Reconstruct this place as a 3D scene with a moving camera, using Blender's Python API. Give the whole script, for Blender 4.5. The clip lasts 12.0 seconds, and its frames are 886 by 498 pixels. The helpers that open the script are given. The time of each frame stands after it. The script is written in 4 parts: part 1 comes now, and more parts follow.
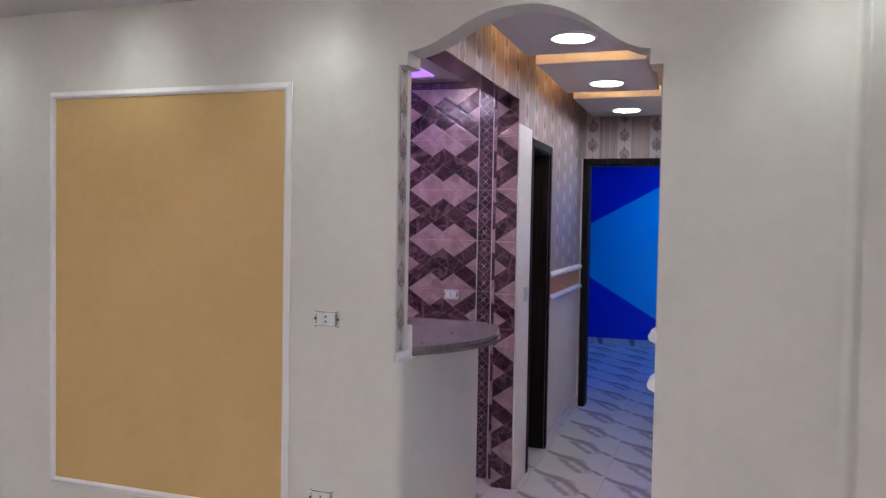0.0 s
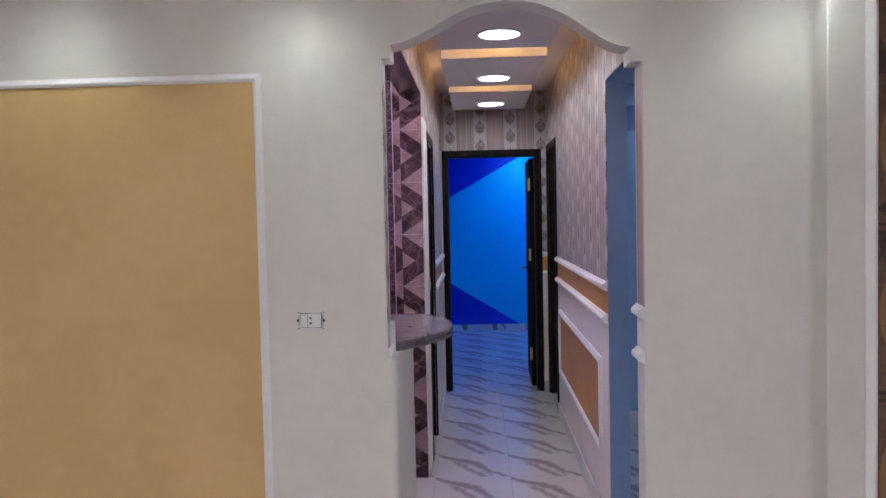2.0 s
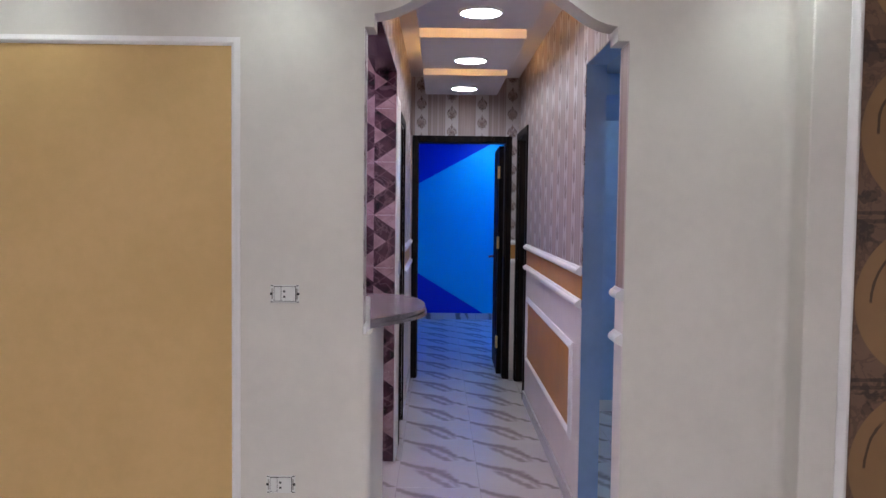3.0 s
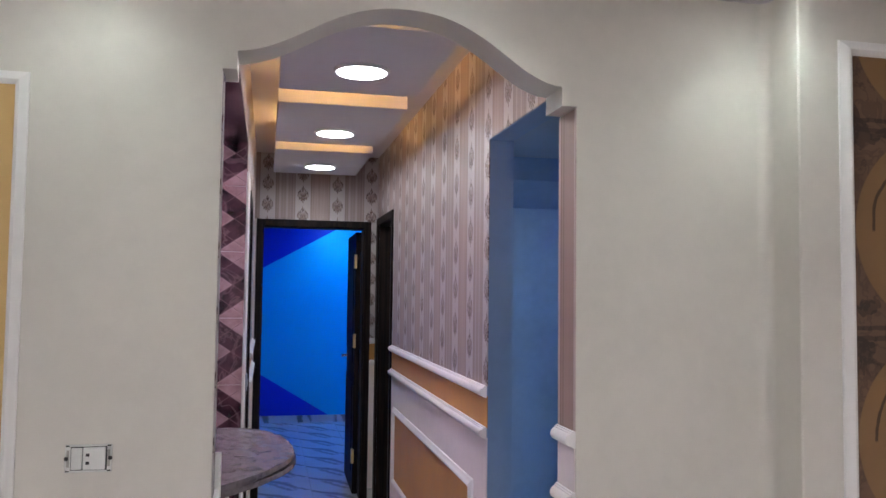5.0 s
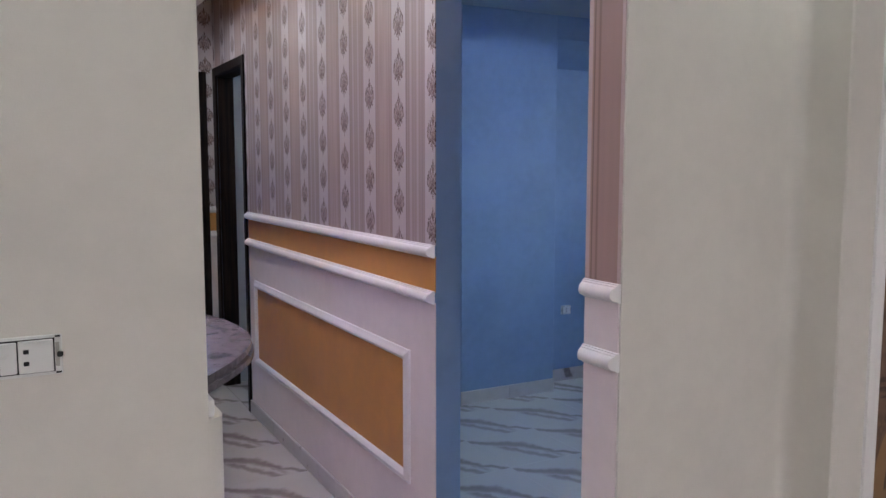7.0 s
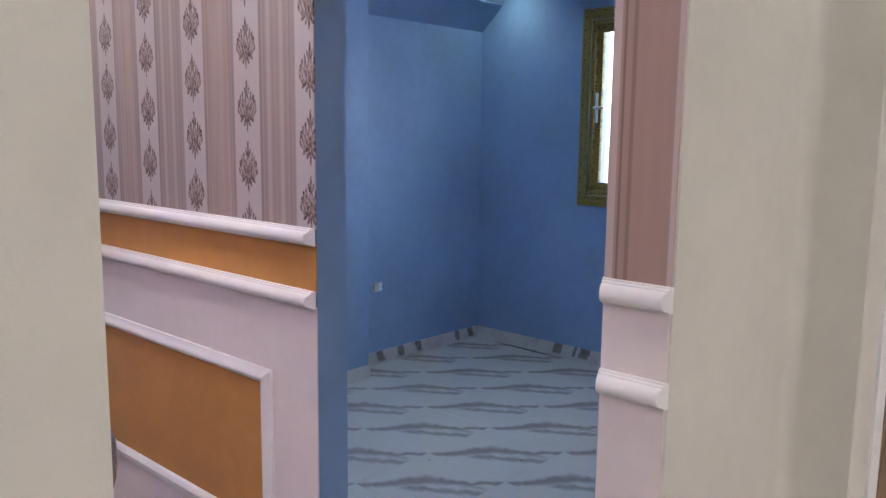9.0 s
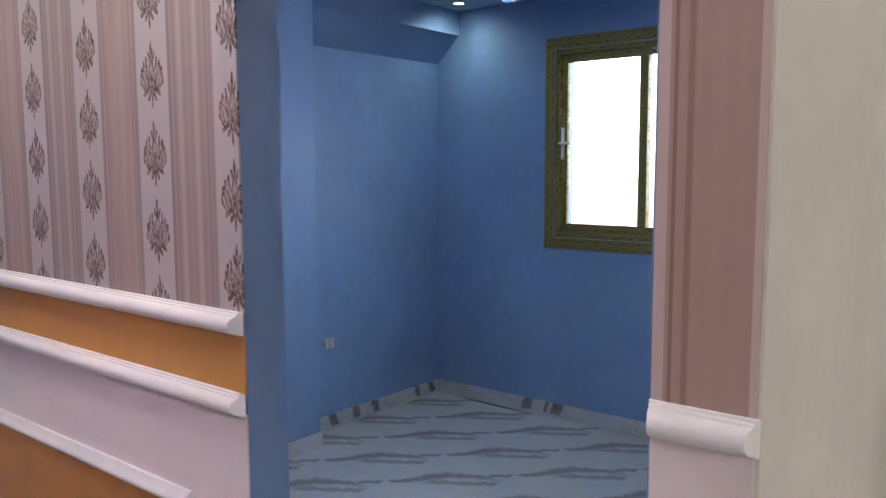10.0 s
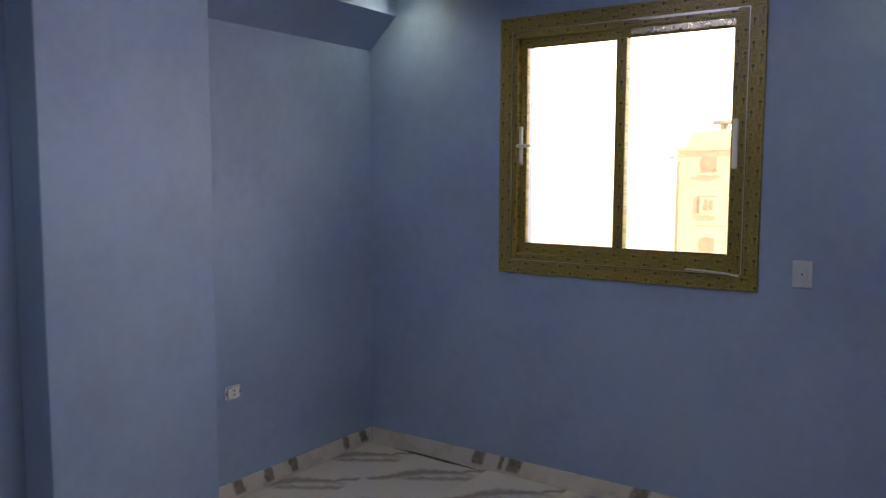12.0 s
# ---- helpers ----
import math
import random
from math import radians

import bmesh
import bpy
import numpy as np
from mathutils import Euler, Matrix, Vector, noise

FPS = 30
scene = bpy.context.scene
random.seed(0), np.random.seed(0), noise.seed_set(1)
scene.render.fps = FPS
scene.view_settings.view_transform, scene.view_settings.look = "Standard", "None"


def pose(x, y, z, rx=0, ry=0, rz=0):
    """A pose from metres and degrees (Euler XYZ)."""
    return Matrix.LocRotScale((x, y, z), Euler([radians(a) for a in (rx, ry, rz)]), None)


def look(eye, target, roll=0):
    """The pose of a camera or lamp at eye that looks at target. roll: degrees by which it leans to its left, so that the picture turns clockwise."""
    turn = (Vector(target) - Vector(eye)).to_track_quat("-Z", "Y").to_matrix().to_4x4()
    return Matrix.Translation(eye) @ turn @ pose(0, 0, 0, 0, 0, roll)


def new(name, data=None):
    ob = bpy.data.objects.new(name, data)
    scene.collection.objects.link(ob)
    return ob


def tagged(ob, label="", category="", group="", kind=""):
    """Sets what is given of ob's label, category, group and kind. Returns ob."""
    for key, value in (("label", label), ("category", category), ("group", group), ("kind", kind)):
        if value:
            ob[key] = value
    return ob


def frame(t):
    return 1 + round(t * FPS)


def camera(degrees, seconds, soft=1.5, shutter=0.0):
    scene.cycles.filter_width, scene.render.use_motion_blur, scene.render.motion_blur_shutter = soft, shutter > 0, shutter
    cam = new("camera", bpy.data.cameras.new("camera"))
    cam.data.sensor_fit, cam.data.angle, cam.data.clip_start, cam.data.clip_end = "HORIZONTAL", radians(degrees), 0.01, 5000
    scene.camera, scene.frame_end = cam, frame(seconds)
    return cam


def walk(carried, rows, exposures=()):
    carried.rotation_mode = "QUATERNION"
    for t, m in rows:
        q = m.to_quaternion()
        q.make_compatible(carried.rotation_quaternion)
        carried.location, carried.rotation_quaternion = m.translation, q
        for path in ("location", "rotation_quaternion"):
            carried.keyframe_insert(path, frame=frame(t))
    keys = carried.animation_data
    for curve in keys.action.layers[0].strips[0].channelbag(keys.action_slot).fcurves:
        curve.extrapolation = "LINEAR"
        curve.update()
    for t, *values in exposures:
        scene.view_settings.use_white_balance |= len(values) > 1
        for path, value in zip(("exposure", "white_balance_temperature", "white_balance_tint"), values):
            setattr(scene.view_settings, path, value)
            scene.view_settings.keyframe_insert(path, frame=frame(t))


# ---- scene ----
# camera
cam = camera(58.3, 12.0, soft=1.5)
PATH = [
    (0, (0.17, 0.175, 1.578), (-0.473, 2.067, 1.51), 1.0),
    (0.5, (-0.047, 0.173, 1.561), (-0.606, 2.092, 1.477), 1.2),
    (1, (-0.286, 0.21, 1.581), (-0.778, 2.147, 1.509), -1.4),
    (1.5, (-0.453, 0.122, 1.567), (-0.628, 2.113, 1.49), -0.7),
    (2, (-0.6, 0.009, 1.577), (-0.688, 2.005, 1.492), -1.2),
    (2.5, (-0.656, -0.008, 1.547), (-0.686, 1.99, 1.463), -0.4),
    (3, (-0.672, 0.057, 1.517), (-0.659, 2.054, 1.412), 0.7),
    (3.2, (-0.665, 0.137, 1.496), (-0.608, 2.128, 1.312), 1.6),
    (4.8, (-0.81, 0.799, 1.557), (-0.442, 2.762, 1.439), 0.8),
    (5, (-0.82, 0.874, 1.599), (-0.389, 2.823, 1.708), 0.7),
    (5.5, (-0.9, 1.098, 1.593), (-0.416, 3.03, 1.78), 0.7),
    (6, (-0.985, 1.300, 1.530), (-0.460, 3.227, 1.636), 1.1),
    (6.5, (-1.166, 1.407, 1.54), (-0.332, 3.222, 1.443), 0.6),
    (6.7, (-1.231, 1.434, 1.524), (-0.34, 3.218, 1.367), 0.3),
    (8.3, (-1.213, 2.052, 1.456), (0.061, 3.569, 1.177), 0.9),
    (8.5, (-1.227, 2.131, 1.47), (0.121, 3.582, 1.192), 0.8),
    (9, (-1.2, 2.322, 1.475), (0.264, 3.653, 1.186), 0.7),
    (9.5, (-1.039, 2.503, 1.486), (0.45, 3.809, 1.204), 0.0),
    (10, (-0.894, 2.636, 1.512), (0.655, 3.883, 1.305), -0.2),
    (10.5, (-0.775, 2.786, 1.528), (0.898, 3.88, 1.472), 0.1),
    (11, (-0.6, 2.938, 1.521), (1.1122, 3.971, 1.484), 0.7),
    (11.5, (-0.383, 3.067, 1.459), (1.3016, 4.139, 1.346), 1.8),
    (12, (-0.213, 3.139, 1.5), (1.428, 4.268, 1.315), 0.2),
]
EXPOSURES = [(0.0, 1.94, 6150, 14), (3.2, 1.95, 6150, 14), (5.0, 1.98, 6300, 10), (5.6, 1.88, 6300, 10), (6.7, 1.82, 6250, 11), (8.3, 2.2, 6400, 9), (9.5, 2.18, 6600, 9), (10.3, 2.03, 6700, 10), (11.0, 1.83, 6850, 11), (11.5, 1.88, 8300, 14), (12.0, 2.02, 10900, 18.5)]
walk(cam, [(t, look(eye, target, roll)) for t, eye, target, roll in PATH], EXPOSURES)

# light levels
SKY = 0.15
SUN = 5.0
SKYLIGHT = 18.0
LAMP_POWER = 17.0
LED_POWER = 9.5
RECESS_FILL_POWER = 21.0
SPOT_POWER = 12.0
SPOT_BLUE = 8.0
KITCHEN_POWER = 7.5
BEDROOM_POWER = 8.6
SIDE_POWER = 3.0
SALON_POWER = 10.0
BEAM = 1.3
BEAM_KITCHEN = 0.35
BEAM_BLUE = 1.5

# ---- world and sun ----
world = bpy.data.worlds.new("sky")
scene.world = world
world.use_nodes = True
wt = world.node_tree
sky = wt.nodes.new("ShaderNodeTexSky")
sky.sky_type, sky.sun_disc = "NISHITA", False
sky.sun_elevation, sky.sun_rotation = radians(38), radians(190)
sky.dust_density = 0.6
wt.nodes["Background"].inputs["Strength"].default_value = SKY
wt.links.new(sky.outputs["Color"], wt.nodes["Background"].inputs["Color"])

sun = new("sun", bpy.data.lights.new("sun", "SUN"))
sun.data.energy, sun.data.angle, sun.data.color = SUN, radians(0.6), (1.0, 0.94, 0.84)
sun.matrix_world = look((-0.15, -0.8, 0.65), (0, 0, 0))

# area lamp added out of view to strengthen the skylight through the window
skylight = new("window_skylight", bpy.data.lights.new("window_skylight", "AREA"))
skylight.data.shape, skylight.data.size, skylight.data.size_y = "RECTANGLE", 2.2, 2.2
skylight.data.energy, skylight.data.color = SKYLIGHT, (0.55, 0.76, 1.0)
skylight.matrix_world = look((5.0, 2.9, 2.3), (1.6, 5.4, 1.2))


# ---- node helpers ----
class Val:
    """A shader value with arithmetic."""
    tree = None

    def __init__(self, s):
        self.s = s

    def __add__(self, o): return op("ADD", self, o)
    def __radd__(self, o): return op("ADD", o, self)
    def __sub__(self, o): return op("SUBTRACT", self, o)
    def __rsub__(self, o): return op("SUBTRACT", o, self)
    def __mul__(self, o): return op("MULTIPLY", self, o)
    def __rmul__(self, o): return op("MULTIPLY", o, self)
    def __truediv__(self, o): return op("DIVIDE", self, o)
    def __lt__(self, o): return op("LESS_THAN", self, o)
    def __gt__(self, o): return op("GREATER_THAN", self, o)


def plug(socket, v):
    if isinstance(v, Val):
        Val.tree.links.new(v.s, socket)
    elif hasattr(v, "is_output"):
        Val.tree.links.new(v, socket)
    else:
        socket.default_value = v


def op(kind, a, b=0.0, c=0.0):
    n = Val.tree.nodes.new("ShaderNodeMath")
    n.operation = kind
    for i, v in enumerate((a, b, c)):
        plug(n.inputs[i], v)
    return Val(n.outputs[0])


def clamp01(v):
    return op("MINIMUM", op("MAXIMUM", v, 0.0), 1.0)


def smooth(v, a, b):
    """0 below a, 1 above b."""
    n = Val.tree.nodes.new("ShaderNodeMapRange")
    n.interpolation_type = "SMOOTHSTEP"
    plug(n.inputs[0], v)
    n.inputs[1].default_value, n.inputs[2].default_value = a, b
    return Val(n.outputs[0])


def fract(v):
    return op("FRACT", v)


def place():
    """World position as three values and one vector socket."""
    g = Val.tree.nodes.new("ShaderNodeNewGeometry")
    s = Val.tree.nodes.new("ShaderNodeSeparateXYZ")
    Val.tree.links.new(g.outputs["Position"], s.inputs[0])
    return Val(s.outputs[0]), Val(s.outputs[1]), Val(s.outputs[2]), g.outputs["Position"]


def vec(x, y, z):
    n = Val.tree.nodes.new("ShaderNodeCombineXYZ")
    for i, v in enumerate((x, y, z)):
        plug(n.inputs[i], v)
    return n.outputs[0]


def noise_tex(scale, detail=3.0, vector=None, rough=0.55, distort=0.0):
    n = Val.tree.nodes.new("ShaderNodeTexNoise")
    n.inputs["Scale"].default_value, n.inputs["Detail"].default_value = scale, detail
    n.inputs["Roughness"].default_value, n.inputs["Distortion"].default_value = rough, distort
    if vector is None:
        vector = place()[3]
    Val.tree.links.new(vector, n.inputs["Vector"])
    return Val(n.outputs[0])


def mix(f, a, b):
    n = Val.tree.nodes.new("ShaderNodeMix")
    n.data_type = "RGBA"
    plug(n.inputs[0], f)
    for sock, v in ((n.inputs[6], a), (n.inputs[7], b)):
        if isinstance(v, tuple):
            v = (*v[:3], 1.0)
        plug(sock, v)
    return n.outputs[2]


def material(name):
    m = bpy.data.materials.new(name)
    m.use_nodes = True
    Val.tree = m.node_tree
    return m, m.node_tree.nodes["Principled BSDF"]


def bump(bsdf, height, strength=0.3, distance=0.002):
    n = Val.tree.nodes.new("ShaderNodeBump")
    n.inputs["Strength"].default_value, n.inputs["Distance"].default_value = strength, distance
    plug(n.inputs["Height"], height)
    Val.tree.links.new(n.outputs[0], bsdf.inputs["Normal"])


def painted(name, colour, rough=0.55, vary=0.06, grain=260.0, depth=0.25, warm=(1.0, 1.0, 1.0), spec=0.4):
    """Rolled wall paint: faint large mottling, fine stipple."""
    m, b = material(name)
    big = noise_tex(1.7, 3.0)
    small = noise_tex(18.0, 4.0)
    dark = tuple(c * (1.0 - 2.2 * vary) * w for c, w in zip(colour, warm))
    light = tuple(min(1.0, c * (1.0 + vary)) for c in colour)
    f = smooth(big * 0.7 + small * 0.3, 0.32, 0.66)
    plug(b.inputs["Base Color"], mix(f, dark, light))
    plug(b.inputs["Roughness"], rough + (small - 0.5) * 0.15)
    b.inputs["Specular IOR Level"].default_value = spec
    bump(b, noise_tex(grain, 2.0) + big * 2.0, depth, 0.0012)
    return m


# ---- materials ----
CREAM = painted("cream_wall_paint", (0.715, 0.682, 0.626), 0.6, 0.03)
MUSTARD = painted("mustard_panel_paint", (0.66, 0.44, 0.19), 0.5, 0.035, 90.0, 0.3, (1.0, 1.0, 0.92))
OCHRE = painted("ochre_wainscot_paint", (0.59, 0.285, 0.085), 0.45, 0.06, 140.0, 0.3)
WHITE = painted("white_trim_paint", (0.85, 0.83, 0.82), 0.42, 0.03, 120.0, 0.2)
WAINSCOT = painted("white_wainscot_paint", (0.80, 0.722, 0.700), 0.5, 0.03, 200.0, 0.2)
CEILING = painted("ceiling_paint", (0.66, 0.63, 0.65), 0.7, 0.02)
BLUE = painted("steel_blue_wall_paint", (0.236, 0.343, 0.532), 0.5, 0.05, 220.0, 0.3)
BLUECEIL = painted("pale_blue_ceiling_paint", (0.33, 0.40, 0.50), 0.6, 0.03)
DEEPBLUE = painted("deep_blue_paint", (0.008, 0.03, 0.26), 0.5, 0.04)
PLASTIC = painted("white_plastic", (0.74, 0.74, 0.72), 0.3, 0.015, 60.0, 0.05)
COOLPLASTIC = painted("bluish_film_covered_plastic", (0.50, 0.55, 0.63), 0.3, 0.02, 60.0, 0.05)
GREYGYP = painted("grey_bare_plaster", (0.46, 0.44, 0.40), 0.8, 0.08, 120.0, 0.5)
DIMWHITE = painted("plain_white_wall_paint", (0.62, 0.63, 0.64), 0.6, 0.03)
TILEGROUT = painted("pale_tile_grout", (0.56, 0.47, 0.48), 0.8, 0.06)
GROUT = painted("grey_grout", (0.30, 0.28, 0.27), 0.9, 0.1)
BLACKHOLE = painted("dark_socket_hole", (0.012, 0.012, 0.012), 0.6, 0.02)


def dark_wood():
    m, b = material("dark_stained_wood")
    x, y, z, p = place()
    g = noise_tex(1.0, 5.0, vec(x * 55.0, y * 55.0, z * 2.5))
    plug(b.inputs["Base Color"], mix(smooth(g, 0.35, 0.7), (0.006, 0.004, 0.004), (0.022, 0.013, 0.010)))
    plug(b.inputs["Roughness"], 0.50 + g * 0.15)
    b.inputs["Specular IOR Level"].default_value = 0.14
    bump(b, g, 0.2, 0.001)
    return m


def metal(name, colour, rough):
    m, b = material(name)
    b.inputs["Metallic"].default_value = 1.0
    n = noise_tex(40.0, 3.0)
    plug(b.inputs["Base Color"], mix(n, tuple(c * 0.8 for c in colour), colour))
    plug(b.inputs["Roughness"], rough + (n - 0.5) * 0.15)
    return m


WOOD = dark_wood()
GOLD = metal("brass", (0.92, 0.66, 0.27), 0.42)
CHROME = metal("brushed_chrome", (0.72, 0.72, 0.72), 0.22)
DULL = metal("dull_bare_metal", (0.34, 0.31, 0.26), 0.28)
ALU = metal("bare_aluminium", (0.70, 0.69, 0.66), 0.35)


def petals(s, t):
    """A flame-shaped damask flower about (0, 0), half width 0.043 and half height 0.068, mirrored in s: ink and a softer fill."""
    a = op("ABSOLUTE", s)
    ink, fill = None, None
    # centre, half axes, lean, solid
    shapes = [(0.0, 0.006, 0.0085, 0.028, 0, 0), (0.0, 0.047, 0.0042, 0.020, 0, 1), (0.0080, 0.038, 0.0032, 0.011, -16, 1),
              (0.012, -0.006, 0.0070, 0.031, -13, 0), (0.0235, -0.009, 0.0068, 0.027, -24, 0), (0.0325, -0.013, 0.0062, 0.018, -20, 0),
              (0.0185, 0.029, 0.0036, 0.009, -6, 1), (0.0285, 0.021, 0.0038, 0.0085, -4, 1), (0.0365, 0.008, 0.0036, 0.0080, 2, 1),
              (0.0395, -0.013, 0.0032, 0.0080, -8, 1), (0.0205, -0.033, 0.0056, 0.014, 48, 1), (0.0085, -0.041, 0.0045, 0.013, 28, 1),
              (0.0, -0.052, 0.0034, 0.017, 0, 1), (0.0, -0.012, 0.0030, 0.016, 0, 1), (0.0125, -0.010, 0.0022, 0.014, -13, 1)]
    for cx, cy, rx, ry, deg, solid in shapes:
        c, q = math.cos(radians(deg)), math.sin(radians(deg))
        u, v = a - cx, t - cy
        uu, vv = (u * c + v * q) / rx, (v * c - u * q) / ry
        d = uu * uu + vv * vv
        line = smooth(d, 1.25, 0.85)
        if not solid:
            fill = line if fill is None else op("MAXIMUM", fill, line)
            line = line * smooth(d, 0.22, 0.70)
        ink = line if ink is None else op("MAXIMUM", ink, line)
    return ink, op("MAXIMUM", fill, ink)


def wallpaper(name, axis, centre):
    """Satin striped paper: pale stripes with a column of damask flowers between lined and plain rose-beige stripes."""
    m, b = material(name)
    x, y, z, p = place()
    u = y if axis == "y" else x
    k = (u - centre) / 0.265 + 100.5
    cell = op("FLOOR", k)
    s = (k - cell - 0.5) * 0.265
    odd = fract(cell * 0.5) * 2.0
    t = (fract((z - 1.540) / 0.16 + 50.5 + odd * 0.5) - 0.5) * 0.16
    pale = smooth(op("ABSOLUTE", s), 0.0585, 0.0560)
    lined = op("GREATER_THAN", fract((u - centre) / 0.53 + 50.0), 0.5)
    lines = clamp01((op("SINE", u * 237.0) * 0.5 + op("SINE", u * 118.5 + 0.7) * 0.6) * 0.5 + 0.5)
    out = op("ABSOLUTE", s)
    edge = clamp01(smooth(op("ABSOLUTE", out - 0.064), 0.006, 0.003) + smooth(op("ABSOLUTE", out - 0.079), 0.005, 0.001) * 0.7 + smooth(op("ABSOLUTE", out - 0.058), 0.0015, 0.0005) * 0.8)
    silk = noise_tex(1.0, 4.0, vec(x * 60.0, y * 60.0, z * 2.0))
    weave = noise_tex(420.0, 2.0)
    grey = mix(lines, (0.300, 0.232, 0.216), (0.425, 0.352, 0.334))
    rose = mix(smooth(silk, 0.3, 0.7), (0.350, 0.262, 0.236), (0.425, 0.328, 0.298))
    beige = mix(lined, rose, grey)
    beige = mix(edge * 0.45, beige, (0.20, 0.145, 0.130))
    white = mix(silk, (0.445, 0.39, 0.393), (0.51, 0.458, 0.459))
    lace = noise_tex(110.0, 3.0)
    wob = noise_tex(70.0, 3.0)
    ink, fill = petals(s + (wob - 0.5) * 0.007, t + (noise_tex(60.0, 2.0) - 0.5) * 0.006)
    tone = mix(smooth(noise_tex(45.0, 2.0), 0.4, 0.62), (0.070, 0.038, 0.032), (0.15, 0.085, 0.068))
    white = mix(fill * (0.30 + smooth(lace, 0.42, 0.58) * 0.34), white, (0.26, 0.165, 0.135))
    white = mix(clamp01(ink * (0.50 + smooth(lace, 0.35, 0.6) * 0.5)), white, tone)
    plug(b.inputs["Base Color"], mix(pale, beige, white))
    plug(b.inputs["Roughness"], 0.46 - pale * 0.06 + silk * 0.12)
    b.inputs["Specular IOR Level"].default_value = 0.4
    bump(b, weave * 0.4 + ink * 0.8, 0.3, 0.0006)
    return m


def jamb_paper(name, dark):
    """The same paper where one plain rose-brown stripe covers a jamb, with a pale edge and two dark lines."""
    m, b = material(name)
    x, y, z, p = place()
    silk = noise_tex(1.0, 4.0, vec(x * 60.0, y * 60.0, z * 2.0))
    rose = mix(silk, tuple(c * 0.86 for c in dark), dark)
    line1 = smooth(op("ABSOLUTE", y - 3.008), 0.0035, 0.0015)
    line2 = smooth(op("ABSOLUTE", y - 2.990), 0.006, 0.002)
    rose = mix(clamp01(line1 * 0.6 + line2 * 0.45), rose, (0.15, 0.09, 0.06))
    pale = clamp01(smooth(y, 3.0145, 3.0165) + smooth(y, 2.9145, 2.9125))
    blot = smooth(noise_tex(9.0, 2.0), 0.62, 0.66) * smooth(y, 3.018, 3.022)
    white = mix(blot * 0.6, (0.55, 0.44, 0.42), (0.20, 0.12, 0.10))
    plug(b.inputs["Base Color"], mix(pale, rose, white))
    b.inputs["Roughness"].default_value = 0.5
    bump(b, noise_tex(420.0, 2.0), 0.25, 0.0006)
    return m


PAPER_Y = wallpaper("striped_damask_wallpaper", "y", 4.135)
PAPER_X = wallpaper("striped_damask_wallpaper_across", "x", -0.563)
PAPER_J = jamb_paper("plain_stripe_wallpaper", (0.43, 0.295, 0.252))
PAPER_L = wallpaper("striped_damask_wallpaper_jamb", "y", 2.953)


def ring_paper():
    """Brown paper with large golden discs and dark branches."""
    m, b = material("brown_disc_wallpaper")
    x, y, z, p = place()
    u, v = (x - 1.032), fract((z - 1.5025) / 0.575 + 20.0)
    w = noise_tex(9.0, 4.0)
    dv = (v - 0.5) * 0.575
    r = op("SQRT", u * u + dv * dv)
    disc = smooth(r, 0.278, 0.274)
    arc = smooth(op("ABSOLUTE", r - 0.222 + (w - 0.5) * 0.02), 0.0065, 0.0035) * smooth(dv, -0.012, -0.002) * smooth(dv, 0.17, 0.13)
    arc2 = smooth(op("ABSOLUTE", r - 0.120 + (w - 0.5) * 0.03), 0.005, 0.002) * smooth(dv, 0.02, -0.02)
    vine = smooth(op("ABSOLUTE", noise_tex(13.0, 3.0, None, 0.6, 1.0) - 0.5), 0.055, 0.020)
    far = 0.2875 - op("ABSOLUTE", dv)
    stem = smooth(op("ABSOLUTE", far - 0.012 + (w - 0.5) * 0.03), 0.009, 0.004)
    blot = smooth(noise_tex(15.0, 2.0), 0.55, 0.60) * smooth(far, 0.16, 0.05) + stem
    ground = mix(w, (0.135, 0.074, 0.045), (0.195, 0.110, 0.066))
    ground = mix(clamp01(vine * 0.35 + blot * 0.75), ground, (0.048, 0.026, 0.020))
    gold = mix(w, (0.225, 0.120, 0.050), (0.29, 0.165, 0.070))
    gold = mix(clamp01(arc + arc2) * 0.9, gold, (0.05, 0.026, 0.014))
    plug(b.inputs["Base Color"], mix(disc, ground, gold))
    plug(b.inputs["Roughness"], 0.6 - disc * 0.12)
    bump(b, disc + noise_tex(300.0, 2.0) * 0.4, 0.3, 0.0006)
    return m


RINGS = ring_paper()
PITCH, TX, TY, TILE_H = 0.45, -0.43, 4.285, 0.31


